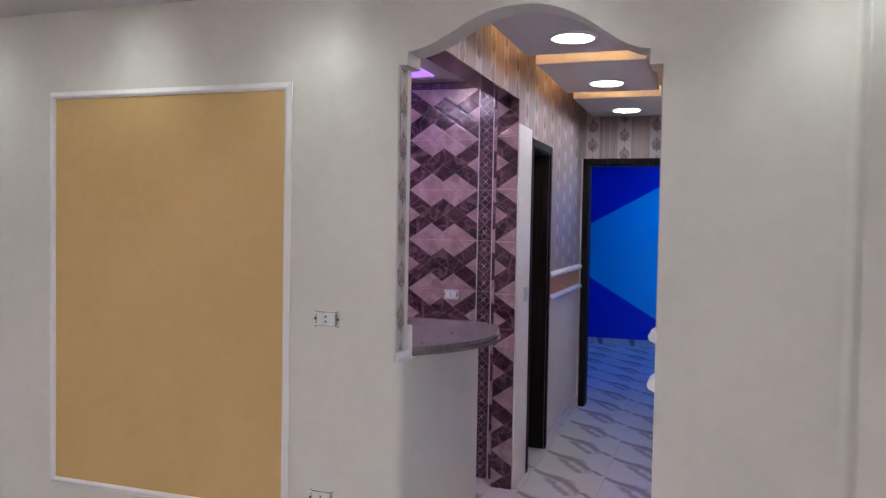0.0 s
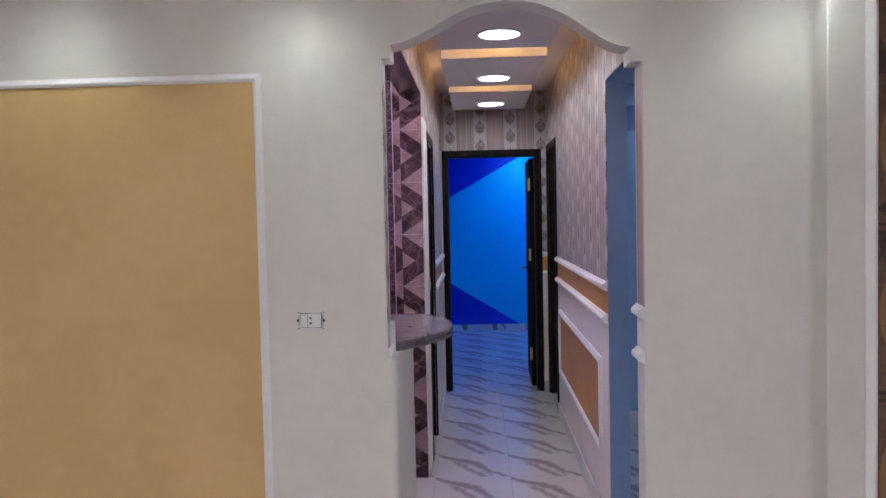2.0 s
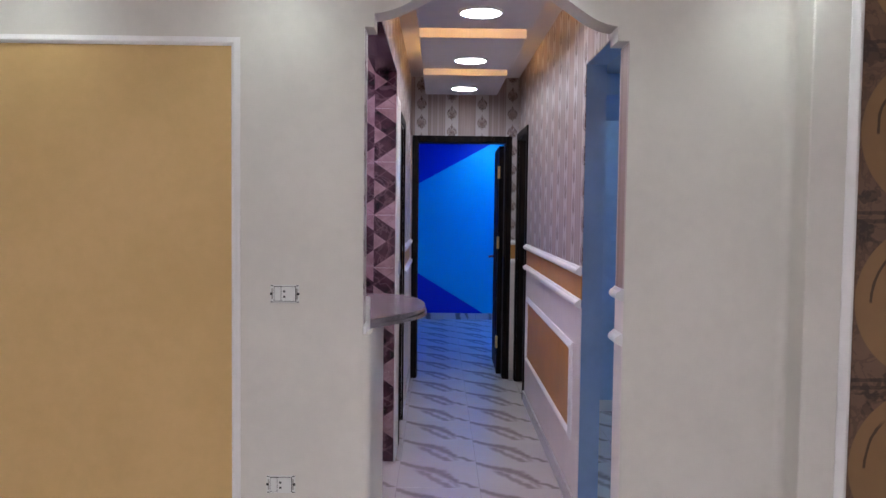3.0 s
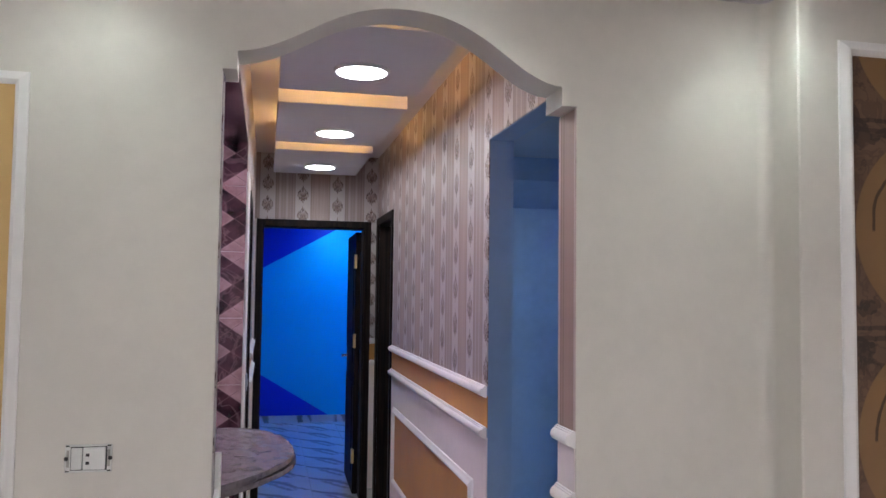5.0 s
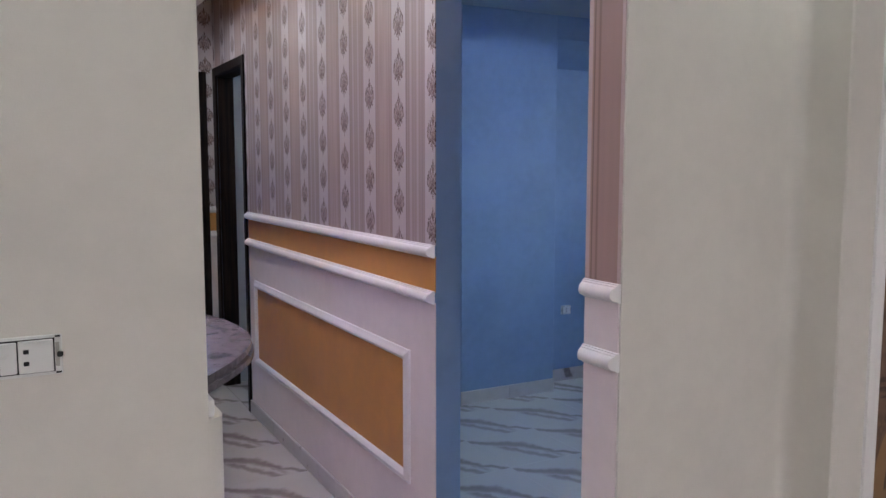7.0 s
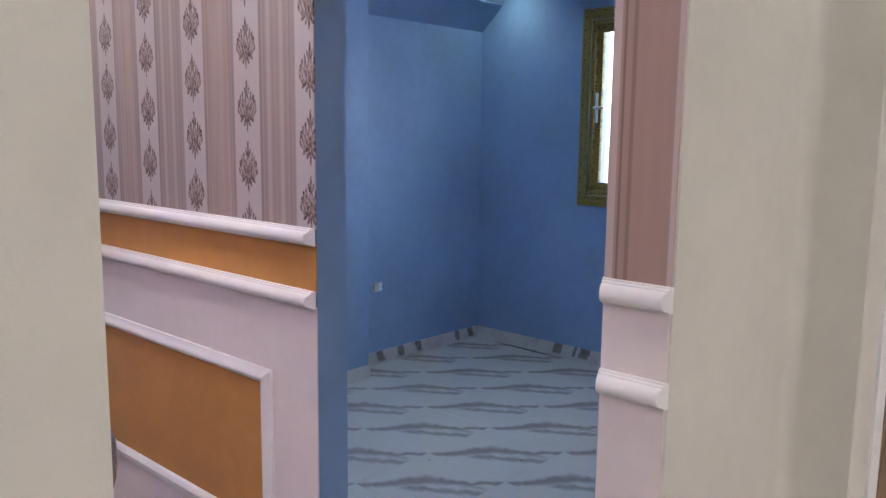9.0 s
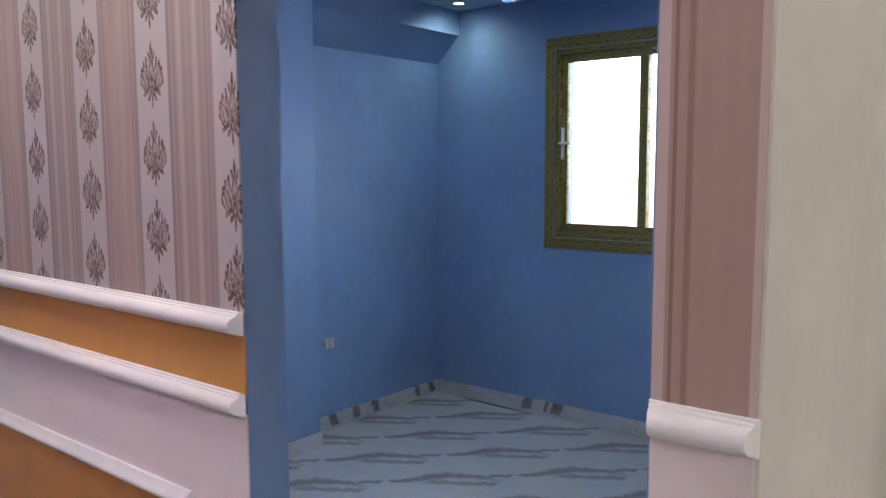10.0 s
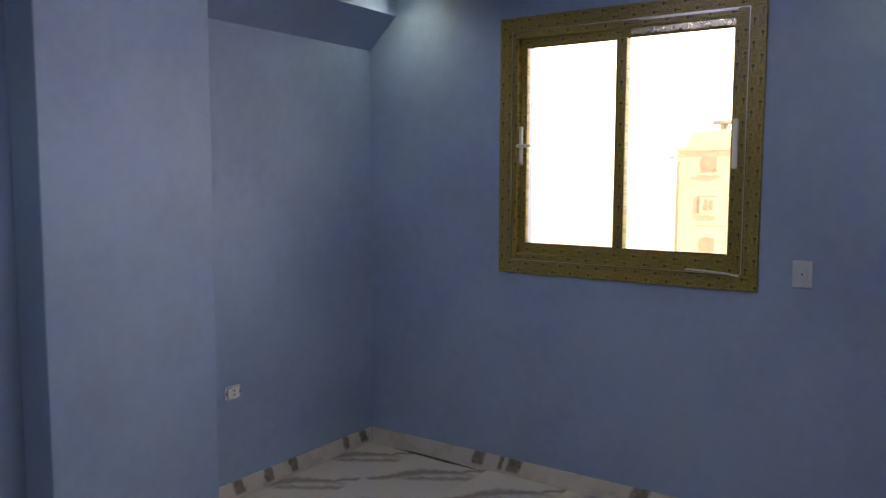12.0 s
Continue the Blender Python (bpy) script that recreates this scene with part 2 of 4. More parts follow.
def marble(name):
    """Glazed floor tile: pale ground, one grey vein corner to corner and a shorter branch, alike in every tile."""
    m, b = material(name)
    x, y, z, p = place()
    a = fract((x - TX) / PITCH + 40.0)
    c = fract((y - TY) / PITCH + 40.0)
    along = (a - c) * 0.5 + 0.5
    side = a + c - 1.0
    w1 = noise_tex(1.0, 3.0, vec(along * 4.2, side * 1.2, 3.0))
    w2 = noise_tex(1.0, 4.0, vec(along * 16.0, side * 5.0, 7.0))
    hump = smooth(op("ABSOLUTE", along - 0.45), 0.30, 0.0) * 0.13 - 0.05
    off1 = side - hump - (w1 - 0.5) * 0.20 - (w2 - 0.5) * 0.17
    taper = 0.50 + 0.55 * smooth(op("ABSOLUTE", along - 0.42), 0.40, 0.08)
    v1 = smooth(op("ABSOLUTE", off1) / taper, 0.195, 0.02) * smooth(op("ABSOLUTE", along - 0.5), 0.56, 0.46)
    off2 = side + 0.13 + (along - 0.30) * 0.42 + (w1 - 0.5) * 0.12 - (w2 - 0.5) * 0.16
    v2 = smooth(op("ABSOLUTE", off2), 0.13, 0.015) * smooth(op("ABSOLUTE", along - 0.60), 0.36, 0.24)
    off3 = side - 0.02 + (along - 0.60) * 0.9 + (w2 - 0.5) * 0.12
    v3 = smooth(op("ABSOLUTE", off3), 0.10, 0.01) * smooth(op("ABSOLUTE", along - 0.76), 0.14, 0.05) * 0.55
    brush = noise_tex(1.0, 4.0, vec(along * 9.0, side * 42.0, 11.0))
    strength = clamp01(op("MAXIMUM", op("MAXIMUM", v1, v2 * 0.85), v3) * (0.45 + w2 * 0.45 + brush * 0.5))
    cloud = noise_tex(3.0, 4.0)
    base = mix(cloud, (0.49, 0.462, 0.445), (0.585, 0.56, 0.54))
    info = Val.tree.nodes.new("ShaderNodeObjectInfo")
    tone = Val(info.outputs["Random"])
    base = mix(tone * 0.10, base, (0.45, 0.42, 0.39))
    vein = mix(brush, (0.15, 0.125, 0.118), (0.29, 0.25, 0.235))
    plug(b.inputs["Base Color"], mix(strength * 0.85, base, vein))
    plug(b.inputs["Roughness"], 0.16 + cloud * 0.12)
    b.inputs["Specular IOR Level"].default_value = 0.5
    bump(b, noise_tex(6.0, 2.0), 0.08, 0.002)
    return m


MARBLE = marble("veined_marble_floor_tile")


def skirting_mat():
    """The same tile cut to strips: pale with broad dark blotches where a vein is cut across."""
    m, b = material("veined_marble_skirting_tile")
    x, y, z, p = place()
    u = x + y
    w = noise_tex(14.0, 3.0)
    cluster = smooth(op("SINE", u * 13.96 + w * 1.4) + (noise_tex(4.0, 2.0) - 0.5) * 1.4, 0.05, 0.70)
    claw = smooth(op("SINE", u * 46.0 + z * 14.0 + w * 3.0) + z * 6.0, -0.35, 0.75)
    f = clamp01(cluster * claw * (0.55 + w * 0.7))
    plug(b.inputs["Base Color"], mix(f * 0.85, (0.58, 0.555, 0.53), (0.15, 0.115, 0.105)))
    b.inputs["Roughness"].default_value = 0.25
    return m


SKIRT = skirting_mat()


def blotched_skirting(name, axis, spots):
    """Skirting strips cut from the tiles, with the brown vein ends where they fall along the wall."""
    m, b = material(name)
    x, y, z, p = place()
    u = x if axis == "x" else y
    w = noise_tex(26.0, 3.0)
    n = noise_tex(9.0, 3.0)
    f = None
    for c, half in spots:
        d = op("ABSOLUTE", u - c + (z - 0.05) * 0.35 + (w - 0.5) * 0.035)
        v = smooth(d, half, half * 0.55)
        f = v if f is None else op("MAXIMUM", f, v)
    f = f * smooth(z, 0.008, 0.028) * (0.55 + w * 0.6)
    base = mix(n, (0.52, 0.485, 0.46), (0.61, 0.575, 0.55))
    plug(b.inputs["Base Color"], mix(clamp01(f) * 0.9, base, (0.105, 0.078, 0.072)))
    plug(b.inputs["Roughness"], 0.22 + n * 0.12)
    return m


SKIRT_N = blotched_skirting("niche_skirting_tile", "x", ((2.20, 0.040), (2.387, 0.036), (2.55, 0.034), (2.945, 0.030), (3.088, 0.038)))
SKIRT_W = blotched_skirting("window_wall_skirting_tile", "y", ((5.24, 0.046), (5.105, 0.016), (5.03, 0.050), (4.38, 0.050)))


def diamond_tile(name, x0):
    """Kitchen wall tile: clusters of quilted rose diamonds on veined plum marble; x0: a tile's edge."""
    m, b = material(name)
    x, y, z, p = place()
    u, v = (x - x0) / 0.15 + 60.0, (z - 1.467) / (TILE_H / 3.0) + 30.0
    fa, fb = fract(u + v), fract(u - v)
    na, nb = op("FLOOR", u + v), op("FLOOR", u - v)
    row = op("ROUND", fract((na - nb + 600.25) / 6.0) * 6.0 - 0.25)
    col = fract((na + nb + 1.0) / 6.0 + 0.01) * 3.0
    edge = op("LESS_THAN", col, 0.25)
    r0 = op("LESS_THAN", row, 0.5)
    r15 = op("LESS_THAN", op("ABSOLUTE", op("ABSOLUTE", row - 3.0) - 2.0), 0.5)
    r3 = op("LESS_THAN", op("ABSOLUTE", row - 3.0), 0.5)
    pink = clamp01(r0 + r15 * (1.0 - edge) + r3 * edge)
    ea, eb = op("ABSOLUTE", fa - 0.5), op("ABSOLUTE", fb - 0.5)
    rim = op("MAXIMUM", ea, eb) * 2.0
    veins = smooth(op("ABSOLUTE", noise_tex(6.0, 4.0, None, 0.55, 0.9) - 0.5), 0.035, 0.004)
    cloud = noise_tex(13.0, 4.0)
    plum = mix(smooth(cloud, 0.3, 0.7), (0.014, 0.005, 0.009), (0.080, 0.030, 0.042))
    plum = mix(veins * 0.22, plum, (0.40, 0.26, 0.29))
    rose = mix(smooth(cloud, 0.3, 0.7), (0.27, 0.162, 0.175), (0.43, 0.285, 0.295))
    # pale rims put the highlights of the quilted edges into the colour
    rose = mix(smooth(rim, 0.84, 0.94) * 0.40, rose, (0.50, 0.36, 0.37))
    rose = mix(smooth(rim, 0.93, 1.0) * 0.75, rose, (0.12, 0.055, 0.065))
    plum = mix(smooth(rim, 0.90, 1.0) * 0.40, plum, (0.26, 0.15, 0.17))
    plug(b.inputs["Base Color"], mix(pink, plum, rose))
    plug(b.inputs["Roughness"], 0.16 + cloud * 0.10)
    pillow = 1.0 - op("POWER", rim, 5.0)
    bump(b, pillow * (0.40 + pink * 0.60) + veins * 0.15, 0.42, 0.004)
    return m


def plum_tile():
    """Embossed plum border tile: small pale crosses inside faint diamonds."""
    m, b = material("plum_marble_border_tile")
    x, y, z, p = place()
    row = TILE_H / 3.0
    wob = (noise_tex(30.0, 2.0) - 0.5) * 0.008
    sx = op("ABSOLUTE", x + 1.1535 + wob)
    vz = op("ABSOLUTE", (fract((z - 1.467) / row + 30.0) - 0.5) * row + wob)
    cross = smooth(op("ABSOLUTE", sx - vz), 0.0045, 0.0015) * smooth(op("MAXIMUM", sx, vz), 0.020, 0.014)
    diamond = smooth(op("ABSOLUTE", sx + vz - 0.050), 0.0045, 0.001) * (sx < 0.045)
    veins = smooth(op("ABSOLUTE", noise_tex(12.0, 4.0, None, 0.6, 1.0) - 0.5), 0.03, 0.004)
    cloud = noise_tex(12.0, 4.0)
    base = mix(smooth(cloud, 0.3, 0.7), (0.020, 0.007, 0.013), (0.085, 0.032, 0.046))
    base = mix(veins * 0.22, base, (0.36, 0.24, 0.27))
    base = mix(clamp01(cross * 0.75 + diamond * 0.40), base, (0.50, 0.38, 0.42))
    plug(b.inputs["Base Color"], base)
    plug(b.inputs["Roughness"], 0.14 + cloud * 0.08)
    bump(b, cloud * 0.8 + cross + diamond * 0.8, 0.5, 0.003)
    return m


DIAMOND = diamond_tile("plum_and_rose_diamond_tile", -1.20)
DIAMOND_CAP = diamond_tile("plum_and_rose_diamond_tile_cut", -1.05)
PLUM = plum_tile()


def granite():
    m, b = material("mauve_grey_granite")
    g = noise_tex(150.0, 2.0)
    c = noise_tex(24.0, 5.0, None, 0.6, 0.6)
    fleck = smooth(noise_tex(75.0, 3.0), 0.56, 0.66)
    base = mix(smooth(c, 0.34, 0.64), (0.128, 0.106, 0.114), (0.198, 0.166, 0.176))
    base = mix(fleck * 0.3, base, (0.060, 0.046, 0.052))
    base = mix(smooth(g, 0.62, 0.74) * 0.5, base, (0.26, 0.22, 0.235))
    plug(b.inputs["Base Color"], base)
    plug(b.inputs["Roughness"], 0.18 + c * 0.12)
    bump(b, c, 0.06, 0.001)
    return m


GRANITE = granite()


def two_tone():
    """The far bedroom: azure wall with royal-blue triangles."""
    m, b = material("azure_and_royal_blue_wall_paint")
    x, y, z, p = place()
    top = op("GREATER_THAN", z - (2.354 + 0.557 * x), 0.0)
    low = op("LESS_THAN", z - (0.056 - 0.605 * x), 0.0)
    f = op("MAXIMUM", top, low)
    n = noise_tex(2.0, 3.0)
    az = mix(n, (0.006, 0.47, 0.72), (0.010, 0.55, 0.80))
    plug(b.inputs["Base Color"], mix(f, az, (0.001, 0.035, 0.52)))
    b.inputs["Roughness"].default_value = 0.55
    bump(b, noise_tex(220.0, 2.0), 0.2, 0.001)
    return m


TWOTONE = two_tone()
AZURE = painted("azure_wall_paint", (0.006, 0.47, 0.74), 0.55, 0.05)


def film_mat(name, along):
    """Yellow-green protective film on the window profiles, printed along the profile with arrows and fine lines of text."""
    m, b = material(name)
    x, y, z, p = place()
    a, c = (y, z) if along == "y" else (z, y)
    w = noise_tex(22.0, 3.0)
    c = c - (1.026 if along == "y" else 3.905)
    lane = op("FLOOR", c / 0.033)
    k = fract(a / 0.092 + lane * 0.43) - 0.5
    d = (fract(c / 0.033) - 0.5) * 0.033
    head = k * 0.092
    arrow = op("MAXIMUM", op("LESS_THAN", op("ABSOLUTE", d) + op("ABSOLUTE", head - 0.004), 0.0085), op("LESS_THAN", op("ABSOLUTE", d), 0.0022) * op("LESS_THAN", op("ABSOLUTE", head + 0.008), 0.010))
    text = op("LESS_THAN", op("ABSOLUTE", fract(c / 0.0082) - 0.5), 0.24) * op("GREATER_THAN", op("ABSOLUTE", k), 0.19) * smooth(noise_tex(1.0, 2.0, vec(x * 8.0, a * 110.0, c * 150.0)) if along == "y" else noise_tex(1.0, 2.0, vec(x * 8.0, c * 150.0, a * 110.0)), 0.44, 0.50)
    ground = mix(w, (0.205, 0.160, 0.036), (0.30, 0.235, 0.060))
    ground = mix(text * 0.80, ground, (0.115, 0.045, 0.018))
    plug(b.inputs["Base Color"], mix(arrow * smooth(noise_tex(60.0, 2.0), 0.30, 0.45) * 0.92, ground, (0.030, 0.020, 0.012)))
    plug(b.inputs["Roughness"], 0.28 + w * 0.2)
    bump(b, noise_tex(30.0, 3.0), 0.3, 0.002)
    return m


FILM = film_mat("printed_protective_film", "y")
FILM_UP = film_mat("printed_protective_film_upright", "z")


def glass_mat(name, colour=(1, 1, 1)):
    m, b = material(name)
    b.inputs["Base Color"].default_value = (*colour, 1)
    b.inputs["Transmission Weight"].default_value, b.inputs["Roughness"].default_value = 1.0, 0.0
    b.inputs["IOR"].default_value = 1.45
    return m


GLASS = glass_mat("clear_glass")


def milky():
    m, b = material("milky_bulb_glass")
    b.inputs["Base Color"].default_value = (0.62, 0.74, 0.92, 1)
    b.inputs["Transmission Weight"].default_value, b.inputs["Roughness"].default_value = 0.85, 0.03
    b.inputs["IOR"].default_value = 1.45
    return m


BULBGLASS = milky()


def glow(name, colour, strength):
    m, b = material(name)
    b.inputs["Base Color"].default_value = (0.8, 0.8, 0.8, 1)
    b.inputs["Emission Color"].default_value = (*colour, 1)
    b.inputs["Emission Strength"].default_value = strength
    return m


RECESS_FILL = glow("recess_fill_glow", (0.70, 0.84, 1.0), RECESS_FILL_POWER)
LAMP = glow("lamp_diffuser", (0.90, 0.94, 1.0), LAMP_POWER)
LED = glow("amber_led_strip", (1.0, 0.57, 0.17), LED_POWER)
LED_SIDE = glow("dim_amber_led_strip", (1.0, 0.50, 0.16), LED_POWER * 0.05)
SPOT = glow("spot_lens", (0.92, 1.0, 0.95), SPOT_POWER)
SPOT_DIM = glow("spot_lens_cool", (0.80, 1.0, 0.98), SPOT_BLUE)
PURPLE = glow("violet_ceiling_glow", (0.40, 0.15, 1.0), 0.34)
PINKFILL = glow("kitchen_fill_diffuser", (0.90, 0.70, 1.0), KITCHEN_POWER)
ROOMFILL = glow("bedroom_fill_diffuser", (0.06, 0.24, 1.0), BEDROOM_POWER)
SIDEFILL = glow("side_room_fill_diffuser", (0.85, 0.95, 1.0), SIDE_POWER)
SALONFILL = glow("salon_fill_diffuser", (1.0, 0.965, 0.995), SALON_POWER)
HOUSE = painted("sunlit_beige_render", (0.54, 0.45, 0.36), 0.8, 0.05)
HOUSEDARK = painted("shaded_window_glass", (0.32, 0.275, 0.22), 0.3, 0.05)
HAZE = glow("bright_hazy_sky", (1.0, 0.97, 0.95), 0.9)
PALESKIRT = painted("pale_skirting_tile", (0.60, 0.575, 0.56), 0.3, 0.05)
GROUND = painted("pale_sandy_ground", (0.50, 0.44, 0.35), 0.9, 0.1, 4.0)


# ---- mesh helpers ----
def box(x0, x1, y0, y1, z0, z1, bevel=0.0, seg=1, bm=None):
    bm = bm or bmesh.new()
    vs = [bm.verts.new((x, y, z)) for x in (x0, x1) for y in (y0, y1) for z in (z0, z1)]
    fs = [(0, 1, 3, 2), (4, 6, 7, 5), (0, 4, 5, 1), (2, 3, 7, 6), (0, 2, 6, 4), (1, 5, 7, 3)]
    faces = [bm.faces.new([vs[i] for i in f]) for f in fs]
    if bevel:
        edges = list({e for f in faces for e in f.edges})
        bmesh.ops.bevel(bm, geom=edges, offset=bevel, segments=seg, affect="EDGES", profile=0.5)
    return bm


def cylinder(cx, cy, z0, z1, r0, r1=None, n=32, axis="z", bm=None):
    bm = bm or bmesh.new()
    r1 = r0 if r1 is None else r1
    m = {"z": Matrix.Translation((cx, cy, 0))}.get(axis, Matrix())
    rings = []
    for z, r in ((z0, r0), (z1, r1)):
        rings.append([bm.verts.new(m @ Vector((r * math.cos(2 * math.pi * i / n), r * math.sin(2 * math.pi * i / n), z))) for i in range(n)])
    for i in range(n):
        bm.faces.new((rings[0][i], rings[0][(i + 1) % n], rings[1][(i + 1) % n], rings[1][i]))
    bm.faces.new(rings[0][::-1]), bm.faces.new(rings[1])
    return bm


def lathe(profile, n=24, bm=None):
    """Turns (radius, height) points round z."""
    bm = bm or bmesh.new()
    rings = []
    for r, z in profile:
        if r < 1e-5:
            rings.append([bm.verts.new((0, 0, z))])
        else:
            rings.append([bm.verts.new((r * math.cos(2 * math.pi * i / n), r * math.sin(2 * math.pi * i / n), z)) for i in range(n)])
    for a, b in zip(rings, rings[1:]):
        for i in range(n):
            j = (i + 1) % n
            if len(a) == 1 and len(b) > 1:
                bm.faces.new((a[0], b[j], b[i]))
            elif len(b) == 1 and len(a) > 1:
                bm.faces.new((a[i], a[j], b[0]))
            elif len(a) > 1:
                bm.faces.new((a[i], a[j], b[j], b[i]))
    return bm


def prism(outline, axis, lo, hi, bm=None):
    """An outline of two coordinates, pushed along an axis."""
    bm = bm or bmesh.new()
    put = {"x": lambda p, h: (h, p[0], p[1]), "y": lambda p, h: (p[0], h, p[1]), "z": lambda p, h: (p[0], p[1], h)}[axis]
    a = [bm.verts.new(put(p, lo)) for p in outline]
    b = [bm.verts.new(put(p, hi)) for p in outline]
    f1, f2 = bm.faces.new(a), bm.faces.new(b[::-1])
    for i in range(len(outline)):
        j = (i + 1) % len(outline)
        bm.faces.new((a[j], a[i], b[i], b[j]))
    f1.normal_update(), f2.normal_update()
    bmesh.ops.triangulate(bm, faces=[f1, f2], ngon_method="EAR_CLIP")
    return bm


RAIL = [(0.0, 0.0), (0.007, 0.0), (0.009, 0.0035)]
RAIL += [(0.0115 + 0.0155 * math.cos(radians(a)), 0.0205 + 0.0165 * math.sin(radians(a))) for a in range(-78, 83, 16)]
RAIL += [(0.0125, 0.040), (0.009, 0.0415), (0.0085, 0.045), (0.0, 0.045)]
SLIM = [(0.0, 0.0), (0.007, 0.0), (0.009, 0.006), (0.015, 0.012), (0.017, 0.020), (0.013, 0.027), (0.008, 0.030), (0.0, 0.032)]


def run(p0, p1, out, up, profile, a0=0.0, a1=0.0, c0=0.0, c1=0.0, bm=None):
    """A moulding from p0 to p1: profile points lie (out, up); a: mitre with up, c: mitre with out."""
    bm = bm or bmesh.new()
    p0, p1, out, up = Vector(p0), Vector(p1), Vector(out), Vector(up)
    d = (p1 - p0).normalized()
    a = [bm.verts.new(p0 + out * o + up * w + d * (a0 * w + c0 * o)) for o, w in profile]
    b = [bm.verts.new(p1 + out * o + up * w - d * (a1 * w + c1 * o)) for o, w in profile]
    n = len(profile)
    for i in range(n):
        bm.faces.new((a[i], a[(i + 1) % n], b[(i + 1) % n], b[i]))
    bm.faces.new(a[::-1]), bm.faces.new(b)
    return bm


def link(name, bm, mat, smooth_angle=35):
    """Links a bmesh as one object whose origin lies at the middle of its base."""
    bmesh.ops.recalc_face_normals(bm, faces=bm.faces)
    xs, ys, zs = zip(*(v.co for v in bm.verts))
    base = Vector(((min(xs) + max(xs)) / 2, (min(ys) + max(ys)) / 2, min(zs)))
    bmesh.ops.translate(bm, verts=bm.verts, vec=-base)
    for e in bm.edges:
        e.smooth = len(e.link_faces) == 2 and e.calc_face_angle(3.2) < radians(smooth_angle)
    for f in bm.faces:
        f.smooth = True
    me = bpy.data.meshes.new(name)
    bm.to_mesh(me)
    bm.free()
    if mat:
        me.materials.append(mat)
    ob = new(name, me)
    ob.location = base
    return ob


def part(name, bm, mat, parent, label=""):
    ob = link(name, bm, mat)
    world_place = Vector(ob.location)
    up, origin = parent, Vector((0, 0, 0))
    while up:
        origin += up.location
        up = up.parent
    ob.parent = parent
    ob.location = world_place - origin
    return tagged(ob, label)


def thing(name, bm, mat, label, category, group="", kind=""):
    return tagged(link(name, bm, mat), label, category, group, kind)


def structure(name, bm, mat, label, category):
    return thing(name, bm, mat, label, category, "", "structure")


def empty(name, at, label, category, group="", kind=""):
    ob = new(name)
    ob.empty_display_size = 0.1
    ob.location = at
    return tagged(ob, label, category, group, kind)


def moulding_frame(parent, corner, u, v, out, w, h, profile, mat, label=""):
    """Four mitred mouldings round a rectangle that starts at corner and runs w along u and h along v; the profile runs inwards."""
    c, u, v = Vector(corner), Vector(u), Vector(v)
    for a, b, inn in ((c, c + u * w, v), (c + v * h, c + v * h + u * w, -v), (c, c + v * h, u), (c + u * w, c + u * w + v * h, -u)):
        part("moulding", run(a, b, out, inn, profile, 1.0, 1.0), mat, parent, label)


# ---- plan ----
XR, XL = 0.02, -0.92            # corridor wall faces
Y0, Y1 = 2.90, 3.03             # salon wall, front and back
YB = 3.855                      # far jamb of the opening to the blue room
YE = 7.05                       # end wall of the corridor
WX = 3.176                      # window wall of the blue room
NB, NF = 5.955, 5.774           # its niche, back and front
CZ = 2.485                      # its ceiling
TOP = 2.75
S = "structure"

# floors
structure("floor", box(-4.6, 4.0, -3.2, 11.2, -0.25, -0.006), GROUT, "grey mortar bed under the floor tiles", "floor")

# ceilings
structure("ceiling_corridor", box(XL - 0.13, XR + 0.1, Y1, YE + 0.1, 2.65, TOP), CEILING, "off-white plaster corridor ceiling", "ceiling")
structure("ceiling_salon", box(-4.5, 2.4, -3.1, Y0, 2.45, TOP + 0.05), CEILING, "plain off-white plaster salon ceiling", "ceiling")
structure("ceiling_kitchen", box(-3.6, XL - 0.13, Y1, 4.98, 2.46, TOP), CEILING, "pale plaster kitchen ceiling", "ceiling")
RX, RY, RR = 1.64, 4.46, 0.47
ring = [(RX + RR * math.cos(2 * math.pi * i / 64), RY + RR * math.sin(2 * math.pi * i / 64)) for i in range(64)]


def square_point(x, y):
    """The point on the room's outline in the direction of a point on the circle."""
    dx, dy = x - RX, y - RY
    k = min(((WX - RX) if dx > 0 else (0.12 - RX)) / dx if abs(dx) > 1e-6 else 1e9, ((NB - RY) if dy > 0 else (Y1 - RY)) / dy if abs(dy) > 1e-6 else 1e9)
    return RX + dx * k, RY + dy * k


bm = bmesh.new()
rim = [(bm.verts.new((x, y, CZ)), bm.verts.new((x, y, 2.66)), bm.verts.new((*square_point(x, y), CZ))) for x, y in ring]
corners = [bm.verts.new((x, y, CZ)) for x, y in ((WX, NB), (0.12, NB), (0.12, Y1), (WX, Y1))]
for a, b in zip(rim, rim[1:] + rim[:1]):
    bm.faces.new((a[0], b[0], b[2], a[2]))
    p, q = a[2].co, b[2].co
    if abs(p.x - q.x) > 1e-4 and abs(p.y - q.y) > 1e-4:
        c = min(corners, key=lambda v: (v.co - p).length)
        bm.faces.new((a[2], b[2], c))
structure("ceiling_blue_room", bm, BLUECEIL, "pale blue dropped plaster ceiling with a round recess", "ceiling")
structure("ceiling_slab", box(0.12, WX + 0.2, Y1, NB + 0.1, 2.66, TOP), CEILING, "off-white ceiling above the round recess", "ceiling")
bm = bmesh.new()
inner = [(bm.verts.new((x, y, CZ - 0.004)), bm.verts.new((x, y, 2.66))) for x, y in ring]
outer = [(bm.verts.new((RX + (x - RX) * 1.012, RY + (y - RY) * 1.012, CZ - 0.004)), bm.verts.new((RX + (x - RX) * 1.012, RY + (y - RY) * 1.012, 2.66))) for x, y in ring]
